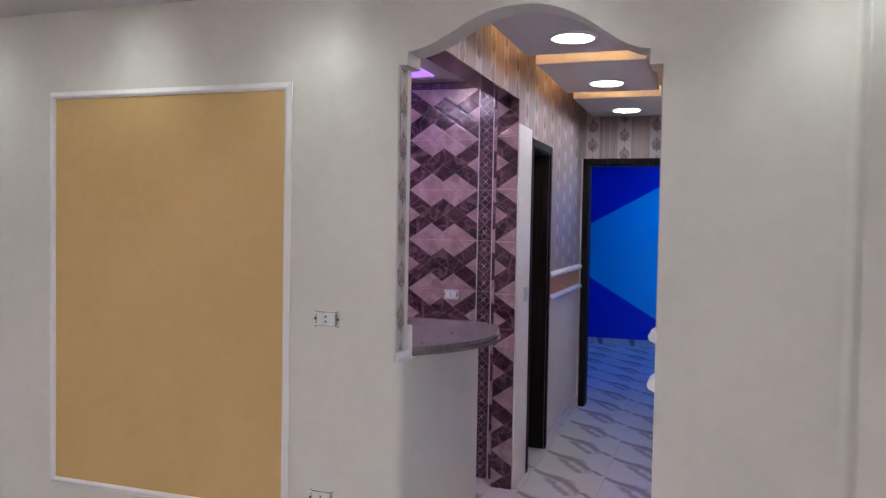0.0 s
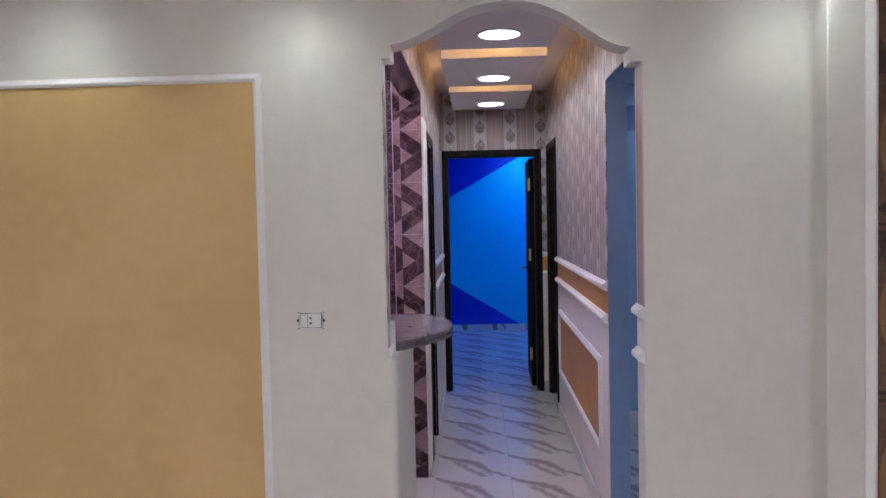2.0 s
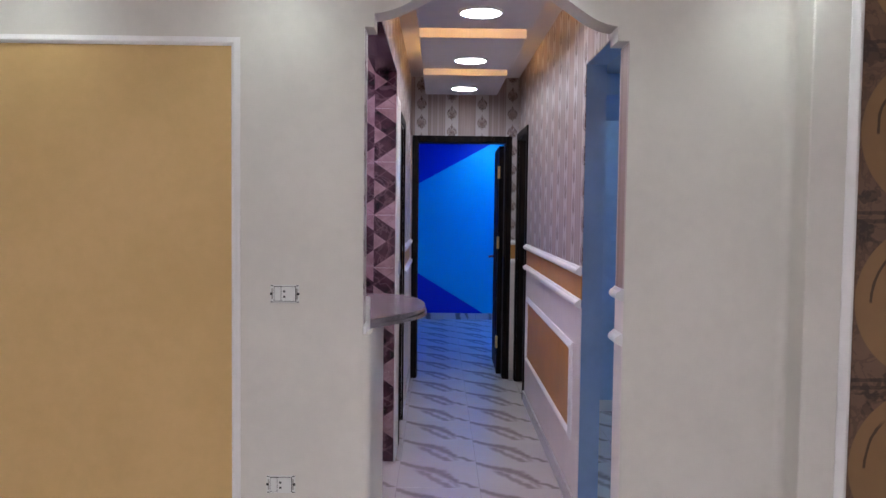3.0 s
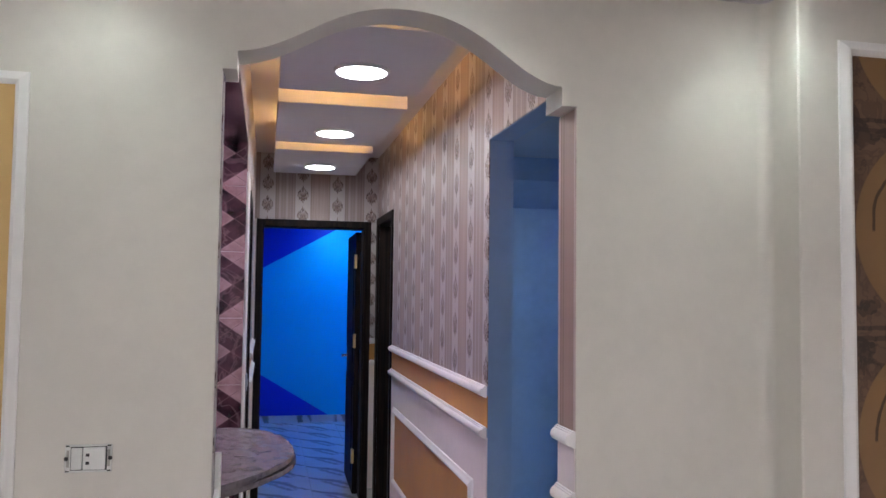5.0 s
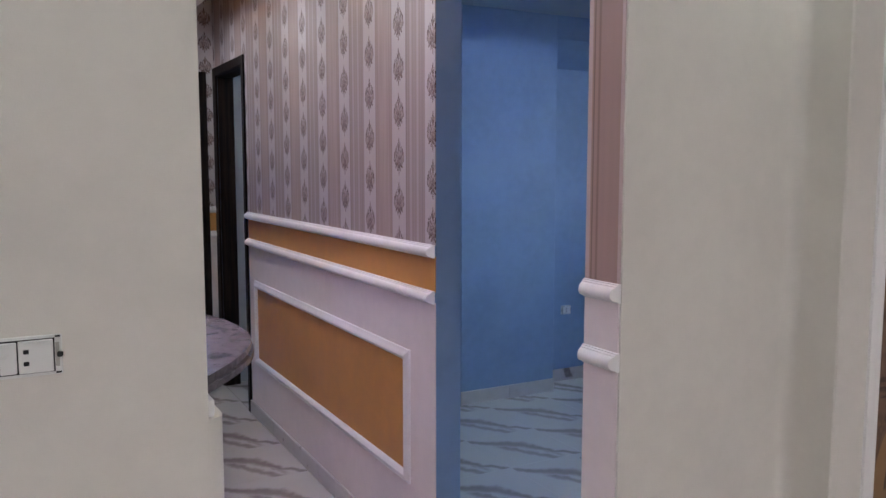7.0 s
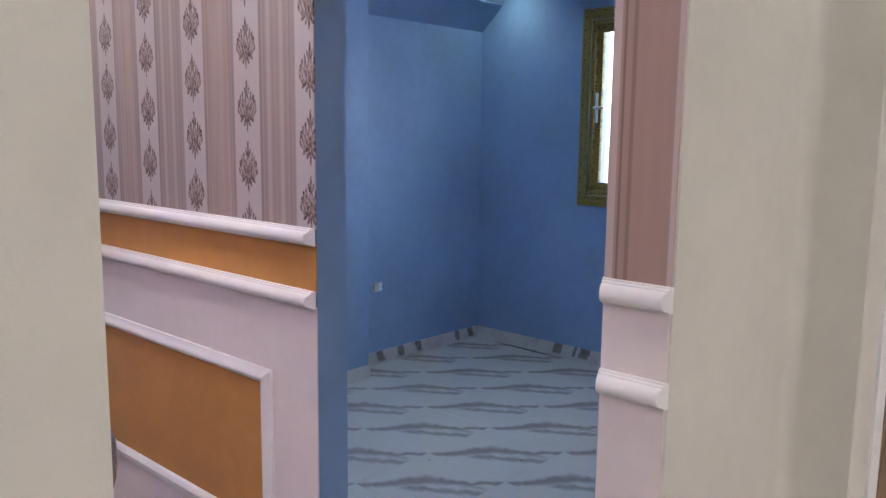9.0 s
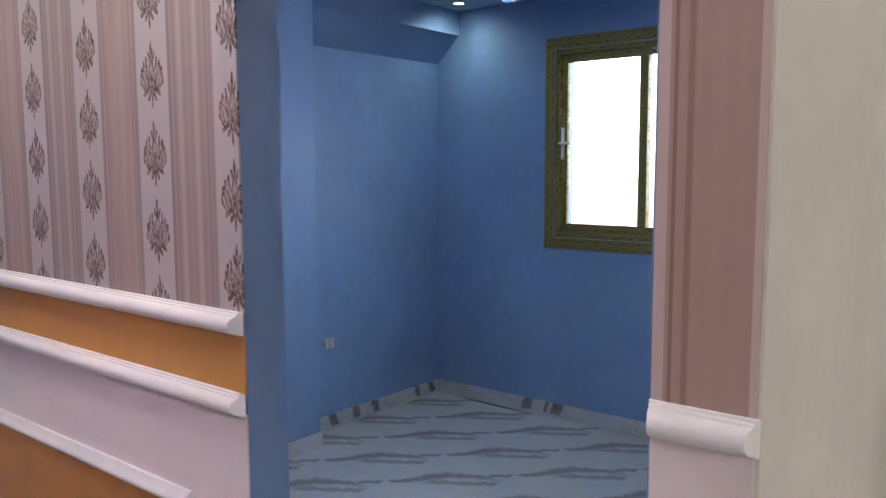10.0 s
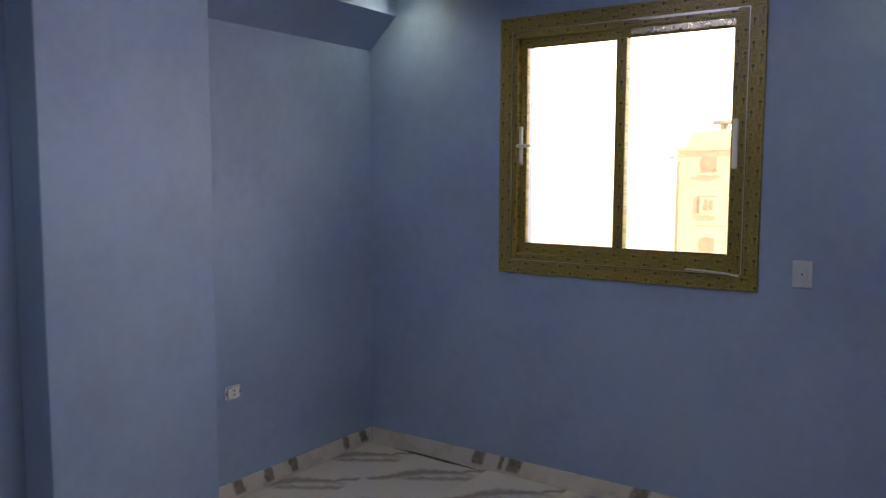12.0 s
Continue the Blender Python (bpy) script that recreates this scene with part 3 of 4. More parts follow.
for k in range(64):
    a, b, c, d = inner[k], inner[(k + 1) % 64], outer[k], outer[(k + 1) % 64]
    bm.faces.new((a[0], b[0], b[1], a[1])), bm.faces.new((c[0], c[1], d[1], d[0])), bm.faces.new((a[0], c[0], d[0], b[0]))
structure("recess_edge", bm, DEEPBLUE, "deep blue painted edge of the round ceiling recess", "trim")

# salon wall with the arch
arch = [(-4.5, 0.0), (-4.5, TOP), (0.63, TOP), (0.63, 0.0), (0.0, 0.0), (0.0, 2.112), (-0.043, 2.112), (-0.043, 2.165)]
arch += [(-0.060, 2.166), (-0.085, 2.171), (-0.118, 2.184), (-0.152, 2.203), (-0.19, 2.229), (-0.225, 2.254), (-0.26, 2.277), (-0.30, 2.299), (-0.34, 2.317), (-0.38, 2.330),
         (-0.425, 2.338), (-0.475, 2.341), (-0.525, 2.339), (-0.57, 2.332), (-0.61, 2.322), (-0.65, 2.306), (-0.69, 2.287), (-0.725, 2.267), (-0.76, 2.248), (-0.795, 2.230),
         (-0.832, 2.214), (-0.865, 2.204), (-0.89, 2.199), (-0.905, 2.197)]
arch += [(-0.905, 2.150), (-0.940, 2.150), (-0.940, 0.0)]
bm = prism(arch, "y", Y0, Y1)
wall_arch = structure("wall_north", bm, CREAM, "cream painted salon wall with a curved arch opening", "wall")
# right pier that steps forward
pier = structure("wall_pier", box(0.585, 2.4, 2.757, Y1, 0.0, TOP, 0.004), CREAM, "cream painted wall pier stepping forward", "wall")
part("wallpaper_panel", box(0.742, 1.62, 2.753, 2.758, 0.455, 2.27), RINGS, pier, "brown wallpaper with golden discs and dark branches")
moulding_frame(pier, (0.710, 2.757, 0.425), (1, 0, 0), (0, 0, 1), (0, -1, 0), 0.90, 1.885, [(o * 1.1, w * 1.3) for o, w in SLIM], WHITE, "white plaster moulding")
cove = [(0.552 + 0.033 * math.sin(radians(a)), 2.8668 + 0.033 * math.cos(radians(a))) for a in range(0, 91, 10)] + [(0.590, 2.8668), (0.590, 2.905), (0.552, 2.905)]
structure("wall_cove", prism(cove, "z", 0.0, 2.45), CREAM, "cream plaster rounding off the inner wall corner", "wall")
# mustard panel
part("panel", box(-2.53, -1.408, 2.8965, 2.901, 0.435, 2.077), MUSTARD, wall_arch, "mustard yellow textured panel")
moulding_frame(wall_arch, (-2.56, 2.90, 0.405), (1, 0, 0), (0, 0, 1), (0, -1, 0), 1.182, 1.702, [(o * 0.85, w) for o, w in SLIM], WHITE, "white plaster moulding")
# paper and rails on the arch's jambs
part("wallpaper", box(-0.003, 0.001, 2.904, Y1, 1.225, 2.108), PAPER_J, wall_arch, "striped beige wallpaper on the arch jamb")
part("wallpaper", box(-0.9405, -0.937, 2.918, 2.985, 1.089, 2.146), PAPER_L, wall_arch, "striped beige wallpaper on the arch jamb")
part("wainscot", box(-0.003, 0.001, 2.906, Y1, 0.0, 1.20), WAINSCOT, wall_arch, "white painted wainscot on the arch jamb")
for z in (1.185, 1.022):
    part("dado_rail", run((-0.001, 2.900, z), (-0.001, Y1 + 0.002, z), (-1, 0, 0), (0, 0, 1), RAIL, 0, 0, 0.35, 0.3), WHITE, wall_arch, "white plaster dado rail")

# salon, closed behind the camera
structure("wall_west", box(-4.6, -4.5, -3.2, Y1, 0, TOP), CREAM, "plain cream salon wall", "wall")
structure("wall_south", box(-4.5, 2.5, -3.2, -3.1, 0, TOP), CREAM, "plain cream salon wall", "wall")
structure("wall_salon_east", box(2.4, 2.5, -3.1, 2.757, 0, TOP), CREAM, "plain cream salon wall", "wall")

# east corridor wall, painted blue on the room's side and in the opening
bm = bmesh.new()
XC = XR + 0.004
box(XC, 0.12, YB, 6.29, 0, TOP, bm=bm)
box(XC, 0.12, Y1 + 0.002, YB, 2.20, TOP, bm=bm)
box(XC, 0.12, 6.29, 6.95, 2.11, TOP, bm=bm)
box(XC, 0.12, 6.95, YE, 0, TOP, bm=bm)
wall_e = structure("wall_east", bm, BLUE, "corridor wall, steel blue paint inside the opening", "wall")
bm = bmesh.new()
box(XR, XC, YB, 6.245, 1.236, 2.65, bm=bm), box(XR, XC, Y1 + 0.003, YB, 2.203, 2.65, bm=bm), box(XR, XC, 6.245, YE, 2.165, 2.65, bm=bm)
part("wallpaper", bm, PAPER_Y, wall_e, "striped beige wallpaper with brown damask flowers")
part("dado_band", box(XR, XC, YB, 6.24, 1.078, 1.20), OCHRE, wall_e, "ochre painted band between two rails")
part("wainscot", box(XR, XC, YB, 6.24, 0.0, 1.04), WAINSCOT, wall_e, "white painted wainscot")
part("panel", box(XR - 0.0015, XR + 0.001, 4.085, 6.07, 0.375, 0.802), OCHRE, wall_e, "ochre painted wainscot panel")
for z in (1.194, 1.036):
    part("dado_rail", run((XR, YB + 0.002, z), (XR, 6.24, z), (-1, 0, 0), (0, 0, 1), RAIL, 0, 0, 0.5, 0.0), WHITE, wall_e, "white plaster dado rail")
moulding_frame(wall_e, (XR, 4.045, 0.338), (0, 1, 0), (0, 0, 1), (-1, 0, 0), 2.065, 0.502, [(o * 1.1, w * 1.35) for o, w in SLIM], WHITE, "white plaster moulding")

# west corridor wall
bm = bmesh.new()
box(XL - 0.13, XL - 0.004, Y1 + 0.002, 4.729, 2.305, TOP, bm=bm)
box(XL - 0.13, XL - 0.004, 4.729, 5.10, 0, TOP, bm=bm)
box(XL - 0.13, XL - 0.004, 5.10, 5.647, 2.06, TOP, bm=bm)
box(XL - 0.13, XL - 0.004, 5.647, YE, 0, TOP, bm=bm)
wall_w = structure("wall_corridor_west", bm, WAINSCOT, "corridor wall with wallpaper above a white wainscot", "wall")
bm = bmesh.new()
box(XL - 0.004, XL, Y1 + 0.003, 4.725, 2.307, 2.65, bm=bm), box(XL - 0.004, XL, 4.725, 5.052, 2.16, 2.65, bm=bm)
box(XL - 0.004, XL, 5.052, 5.70, 2.115, 2.65, bm=bm), box(XL - 0.004, XL, 5.70, YE, 1.236, 2.65, bm=bm)
part("wallpaper", bm, PAPER_Y, wall_w, "striped beige wallpaper with brown damask flowers")
part("pilaster", box(XL - 0.004, XL + 0.008, 4.727, 5.05, 0.0, 2.16, 0.003), WHITE, wall_w, "plain white painted pilaster beside the door")
part("dado_band", box(XL - 0.004, XL, 5.705, YE, 1.07, 1.20), OCHRE, wall_w, "ochre painted band between two rails")
for z in (1.194, 1.026):
    part("dado_rail", run((XL, 5.705, z), (XL, YE, z), (1, 0, 0), (0, 0, 1), RAIL), WHITE, wall_w, "white plaster dado rail")

# end wall
bm = bmesh.new()
box(XL - 0.13, -0.86, YE + 0.004, YE + 0.14, 0, TOP, bm=bm), box(-0.08, 0.12, YE + 0.004, YE + 0.14, 0, TOP, bm=bm), box(-0.86, -0.08, YE + 0.004, YE + 0.14, 2.095, TOP, bm=bm)
wall_end = structure("wall_end", bm, WAINSCOT, "end wall of the corridor above a dark door", "wall")
bm = bmesh.new()
box(XL, XR, YE, YE + 0.004, 2.142, 2.65, bm=bm), box(-0.032, XR, YE, YE + 0.004, 1.236, 2.142, bm=bm)
part("wallpaper", bm, PAPER_X, wall_end, "striped beige wallpaper with brown damask flowers")
part("dado_band", box(-0.032, XR, YE, YE + 0.004, 1.07, 1.20), OCHRE, wall_end, "ochre painted band")
for z in (1.194, 1.026):
    part("dado_rail", run((-0.032, YE, z), (XR, YE, z), (0, -1, 0), (0, 0, 1), RAIL), WHITE, wall_end, "white plaster dado rail")

# blue room
bm = bmesh.new()
WY0, WY1, WZ0, WZ1 = 3.974, 5.06, 1.096, 2.176
box(WX, WX + 0.2, Y1, WY0, 0, TOP, bm=bm), box(WX, WX + 0.2, WY1, NB + 0.1, 0, TOP, bm=bm)
box(WX, WX + 0.2, WY0, WY1, 0, WZ0, bm=bm), box(WX, WX + 0.2, WY0, WY1, WZ1, TOP, bm=bm)
structure("wall_window", bm, BLUE, "steel blue painted wall with a sliding window", "wall")
structure("wall_niche", box(0.12, WX, NB, NB + 0.1, 0, TOP), BLUE, "steel blue painted wall at the back of the niche", "wall")
structure("wall_blue_south", box(0.003, WX, Y1 + 0.001, Y1 + 0.005, 0, TOP), BLUE, "steel blue painted wall", "wall")
structure("column", box(1.224, 1.945, NF, NB, 0, CZ, 0.004), BLUE, "steel blue painted column between two niches", "column")
haunch = [(NF, CZ), (NF, 2.334), (NF + 0.012, 2.326), (NB, 2.170), (NB, CZ)]
for x0, x1 in ((1.945, WX), (0.12, 1.224)):
    structure("bulkhead", prism(haunch, "x", x0, x1), BLUE, "steel blue plaster bulkhead with a sloping underside over the niche", "bulkhead")

# kitchen
structure("wall_kitchen", box(-3.6, XL - 0.13, 4.868, 4.98, 0, TOP), TILEGROUT, "mortared kitchen wall behind glossy tiles", "wall")
structure("wall_kitchen_west", box(-3.7, -3.6, Y1, 4.98, 0, TOP), DIMWHITE, "plain kitchen wall", "wall")
rounded = [(-0.9412, 2.9004), (-0.930, 2.9018), (-0.921, 2.9065), (-0.9145, 2.914), (-0.911, 2.924), (-0.910, 2.94), (-0.912, 3.02), (-0.917, 3.15), (-0.927, 3.40),
           (-0.936, 3.70), (-0.940, 4.025), (-0.944, 4.037), (-0.956, 4.042), (-1.05, 4.042), (-1.05, 3.031), (-0.9412, 3.031)]
pony = structure("wall_counter", prism(rounded, "z", 0.0, 1.055), CREAM, "low cream plastered wall with a rounded corner under the counter", "wall")
bm = box(-0.9395, -0.927, 2.906, 3.030, 1.055, 1.088, 0.005, 2)
part("ledge", bm, WHITE, pony, "rough white plaster ledge")

# side rooms behind the doors
structure("wall_bath_west", box(-2.4, -2.3, 4.98, 6.2, 0, TOP), DIMWHITE, "plain wall of the dark side room", "wall")
structure("wall_bath_north", box(-2.3, XL - 0.13, 6.1, 6.2, 0, TOP), DIMWHITE, "plain wall of the dark side room", "wall")
structure("ceiling_bath", box(-2.4, XL - 0.13, 4.98, 6.2, 2.55, TOP), CEILING, "plain ceiling of the side room", "ceiling")
structure("wall_side_north", box(0.12, 1.7, 7.0, 7.1, 0, TOP), DIMWHITE, "plain white wall of the side room", "wall")
structure("wall_side_east", box(1.6, 1.7, 6.008, 7.0, 0, TOP), DIMWHITE, "plain white wall of the side room", "wall")
structure("ceiling_side", box(0.12, 1.7, 6.008, 7.1, 2.55, TOP), CEILING, "plain ceiling of the side room", "ceiling")

# far bedroom
structure("wall_bedroom_north", box(-2.4, 2.0, 10.77, 10.87, 0, TOP), TWOTONE, "azure wall with royal blue triangles", "wall")
structure("wall_bedroom_west", box(-2.5, -2.4, YE + 0.14, 10.87, 0, TOP), AZURE, "azure painted bedroom wall", "wall")
structure("wall_bedroom_east", box(1.2, 1.3, YE + 0.14, 10.77, 0, TOP), AZURE, "azure painted bedroom wall", "wall")
bm = bmesh.new()
box(-2.4, XL - 0.13, YE + 0.04, YE + 0.14, 0, TOP, bm=bm), box(0.12, 1.2, YE + 0.1, YE + 0.16, 0, TOP, bm=bm)
structure("wall_bedroom_south", bm, AZURE, "azure painted bedroom wall", "wall")
structure("ceiling_bedroom", box(-2.5, 1.3, YE + 0.14, 10.87, 2.6, TOP), CEILING, "white bedroom ceiling", "ceiling")

# outdoors
structure("ground", box(4.5, 900, -600, 600, -13.0, -12.6), GROUND, "pale sandy ground far below the window", "ground")
structure("backdrop", box(850, 852, -1500, 1500, -12.6, 420), HAZE, "bright white hazy sky in the distance", "sky")


# ---- doors ----
def door_set(name, label, outer, inner, top_out, top_in, face, back, axis, out):
    """Dark lining and architrave of a doorway. outer, inner: the spans along the wall; face, back: across it."""
    ob = empty(name, ((inner[0] + inner[1]) / 2 if axis == "x" else face, face if axis == "x" else (inner[0] + inner[1]) / 2, 0), label, "door", "", S)
    def b(u0, u1, d0, d1, z0, z1, bev=0.003):
        d0, d1 = sorted((d0, d1))
        return box(u0, u1, d0, d1, z0, z1, bev) if axis == "x" else box(d0, d1, u0, u1, z0, z1, bev)
    proud = face + out * 0.012
    part("architrave", b(outer[0], inner[0] + 0.004, proud, face + 0.001, 0, top_out), WOOD, ob)
    part("architrave", b(inner[1] - 0.004, outer[1], proud, face + 0.001, 0, top_out), WOOD, ob)
    part("architrave", b(inner[0] + 0.004, inner[1] - 0.004, proud, face + 0.001, top_in - 0.004, top_out), WOOD, ob)
    part("door_lining", b(inner[0], inner[0] + 0.012, face - out * 0.001, back, 0, top_in), WOOD, ob)
    part("door_lining", b(inner[1] - 0.012, inner[1], face - out * 0.001, back, 0, top_in), WOOD, ob)
    part("door_lining", b(inner[0] + 0.012, inner[1] - 0.012, face - out * 0.001, back, top_in - 0.012, top_in), WOOD, ob)
    return ob


door_end = door_set("door_1", "dark stained wooden door standing open into a blue room", (-0.905, -0.032), (-0.862, -0.078), 2.142, 2.094, YE, YE + 0.145, "x", -1)
door_set("door_2", "dark stained wooden door frame of an unlit side room", (5.052, 5.702), (5.10, 5.647), 2.112, 2.062, XL, XL - 0.14, "y", 1)
door_set("door_3", "dark stained wooden door frame in the corridor wall", (6.247, 7.04), (6.292, 6.952), 2.165, 2.112, XR, 0.125, "y", -1)

# open leaf of the end door, swung into the bedroom
leaf_m = Matrix.Translation((-0.089, YE + 0.15, 0)) @ Matrix.Rotation(radians(-1.0), 4, "Z")


def leaf_box(x0, x1, y0, y1, z0, z1, bev):
    bm = box(x0, x1, y0, y1, z0, z1, bev)
    bmesh.ops.transform(bm, matrix=leaf_m, verts=bm.verts)
    return bm


leaf = part("door_leaf", leaf_box(-0.042, 0.0, 0.0, 0.76, 0.012, 2.07, 0.003), WOOD, door_end, "dark stained wooden door leaf")
for z0, z1 in ((0.16, 0.86), (1.02, 1.92)):
    for off in (-0.047, 0.0):
        part("door_panel", leaf_box(off, off + 0.005, 0.12, 0.64, z0, z1, 0.002), WOOD, leaf)
for z in (0.25, 1.15, 1.78):
    bm = leaf_box(-0.054, -0.034, -0.024, 0.028, z, z + 0.11, 0.003)
    part("hinge", bm, GOLD, leaf, "brass hinge")
bm = leaf_box(-0.095, -0.042, 0.675, 0.70, 1.03, 1.05, 0.004)
part("door_handle", bm, CHROME, leaf, "chrome lever handle")
part("door_handle", leaf_box(-0.098, -0.084, 0.575, 0.70, 1.03, 1.05, 0.005), CHROME, leaf, "chrome lever handle")
part("handle_plate", leaf_box(-0.046, -0.0415, 0.665, 0.71, 0.90, 1.12, 0.002), CHROME, leaf, "chrome handle plate")

# ---- corridor ceiling panels with their lamps ----
def ceiling_panel(y0, y1, ends=2):
    ob = thing("ceiling_panel", box(-0.79, -0.19, y0, y1, 2.46, 2.535, 0.003), CEILING, "off-white hanging plaster ceiling panel with hidden amber light", "ceiling panel", "hanging ceiling panels")
    part("batten", box(-0.70, -0.28, y0 + 0.06, y1 - 0.06, 2.535, 2.65), CEILING, ob)
    for y in (y0 + 0.034, y1 - 0.046)[:ends]:
        part("led_strip", box(-0.74, -0.24, y, y + 0.012, 2.536, 2.548), LED, ob, "amber led strip")
    for x in (-0.752, -0.240):
        part("led_strip", box(x, x + 0.012, y0 + 0.07, y1 - 0.07, 2.536, 2.546), LED_SIDE, ob, "dim amber led strip")
    return ob


def round_lamp(x, y, z, r=0.098):
    ob = thing("ceiling_lamp", lathe([(0.0, 0.0), (r + 0.012, 0.0), (r + 0.012, -0.004), (r + 0.006, -0.012), (r - 0.002, -0.012), (r - 0.002, 0.003), (0, 0.003)], 40), PLASTIC,
               "round white recessed led ceiling lamp, lit", "ceiling lamp", "round corridor lamps")
    bm = cylinder(0, 0, -0.0045, -0.0025, r - 0.003, n=40)
    d = part("diffuser", bm, LAMP, ob, "glowing white diffuser")
    ob.location = (x, y, z - 0.012)
    d.location = (0, 0, 0.0015)
    return ob


for y0, y1, ly in ((3.41, 4.30, 3.927), (4.54, 5.535, 5.173), (5.79, 6.77, 6.374)):
    ceiling_panel(y0, y1, 1 if y1 > 6 else 2)
    round_lamp(-0.478, ly, 2.4595)
# strip on the back of the arch wall
thing("led_strip", box(-0.66, -0.30, Y1, Y1 + 0.010, 2.51, 2.517), LED, "amber led strip behind the arch, lit", "led strip", "amber led strips")


def downlight(x, y, z, lens, group, label):
    r = 0.034
    ob = thing("downlight", lathe([(r, 0.0), (r + 0.014, 0.0), (r + 0.014, -0.004), (r, -0.008), (r - 0.004, -0.002), (r, 0.0)], 24), CHROME, label, "downlight", group)
    d = part("lens", lathe([(0, -0.004), (r - 0.004, -0.004), (r - 0.004, -0.001), (0, -0.001)], 20), lens, ob, "glowing lens")
    ob.location = (x, y, z - 0.0085)
    d.location = (0, 0, 0.004)
    return ob


def beam(x, y, z, energy, colour, target, size=70):
    """The light of one recessed downlight."""
    lamp = new("downlight_beam", bpy.data.lights.new("downlight_beam", "SPOT"))
    lamp.data.energy, lamp.data.color, lamp.data.spot_size, lamp.data.spot_blend = energy, colour, radians(size), 1.0
    lamp.data.shadow_soft_size = 0.03
    lamp.matrix_world = look((x, y, z), target)


for x in (-2.95, -2.09, -1.225, -0.36, 0.49):
    downlight(x, 2.66, 2.45, SPOT, "salon downlights", "small chrome recessed downlight, lit, near the salon wall")
    beam(x, 2.66, 2.435, BEAM, (0.88, 1.0, 0.92), (x, 2.80, 0.0), 125)
# the two at x 0.36 are added unseen to brighten the room
for x, y in ((2.965, 5.615), (2.965, 3.25), (0.36, 5.58), (0.36, 4.35)):
    downlight(x, y, CZ, SPOT_DIM, "blue room downlights", "small chrome recessed downlight, lit; those away from the window wall are added")
    beam(x, y, CZ - 0.015, BEAM_BLUE, (0.76, 1.0, 0.93), (x, y, 0.0), 158)

downlight(-1.232, 4.775, 2.46, SPOT, "", "small chrome recessed downlight, lit, over the kitchen tiles")
beam(-1.232, 4.775, 2.445, BEAM_KITCHEN, (0.95, 0.95, 1.0), (-1.232, 4.765, 0.0), 150)
downlight(-0.06, 10.52, 2.6, SPOT, "", "small chrome recessed downlight, lit, in the blue bedroom")
beam(-0.06, 10.52, 2.585, BEAM * 2.2, (0.55, 1.0, 1.0), (-0.06, 10.70, 0.0), 110)

# glowing panels added out of view behind the walker to light the salon
for x in (-3.2, -1.2, 0.8):
    ob = thing("panel_lamp", box(x - 0.3, x + 0.3, -1.5, -0.9, 2.428, 2.45, 0.004), PLASTIC, "square glowing ceiling panel, added out of view as fill light", "ceiling lamp", "salon ceiling lamps")
    part("diffuser", box(x - 0.28, x + 0.28, -1.48, -0.92, 2.424, 2.429), SALONFILL, ob, "glowing diffuser")
# blue-glowing panel added out of view to light the bedroom
ob = thing("bedroom_lamp", box(0.0, 0.6, 9.4, 10.0, 2.575, 2.6, 0.004), PLASTIC, "square glowing ceiling panel, added out of view as fill light", "ceiling lamp")
part("diffuser", box(0.02, 0.58, 9.42, 9.98, 2.571, 2.576), ROOMFILL, ob, "glowing diffuser")
# pinkish panel added to brighten the kitchen tiles
ob = thing("kitchen_lamp", box(-1.75, -1.35, 3.7, 4.1, 2.44, 2.46, 0.004), PLASTIC, "square pink-glowing panel added to light the kitchen", "ceiling lamp")
part("diffuser", box(-1.73, -1.37, 3.72, 4.08, 2.436, 2.441), PINKFILL, ob, "glowing diffuser")
# glowing sheet stands in for lilac light falling on the kitchen ceiling
thing("violet_ceiling_lamp", box(-2.4, -1.445, 4.20, 4.70, 2.448, 2.4595, 0.003), PURPLE, "glowing violet sheet added for the lilac light on the kitchen ceiling", "ceiling lamp")


# ---- counter ----
def counter():
    edge = []
    for i in range(33):
        a = math.pi * i / 32
        edge.append((-0.935 + 0.212 * math.sin(a) ** (2.1 if i < 16 else 1.0), 3.485 - 0.455 * math.cos(a)))
    def slab(grow, z0, z1, rounding):
        pts = [(-1.40, 3.034), (-0.94, 3.034)] + [(x + grow * max(0.0, (x + 0.94) / 0.24), max(y, 3.036)) for x, y in edge[1:-1]] + [(-0.94, 3.945), (-1.40, 3.945)]
        bm = prism(pts, "z", z0, z1)
        if rounding:
            rim = [e for e in bm.edges if abs(e.verts[0].co.z - e.verts[1].co.z) < 1e-5]
            bmesh.ops.bevel(bm, geom=rim, offset=rounding, segments=3, affect="EDGES", clamp_overlap=True)
        return bm
    ob = thing("breakfast_counter", slab(0.0, 1.0755, 1.090, 0.006), GRANITE, "mauve-grey granite breakfast counter with a grooved rounded edge", "counter")
    part("edge_groove", slab(-0.014, 1.070, 1.0755, 0), GRANITE, ob)
    part("lower_slab", slab(0.008, 1.0555, 1.070, 0.006), GRANITE, ob)
    part("raw_end", box(-0.9445, -0.924, 3.0305, 3.044, 1.052, 1.178, 0.003), PLASTIC, ob, "unpolished white marble end piece")
    part("filler", box(-0.9445, -0.914, 3.0305, 3.052, 1.030, 1.0495, 0.006), PLASTIC, ob, "rough white filler")
    return ob


counter()


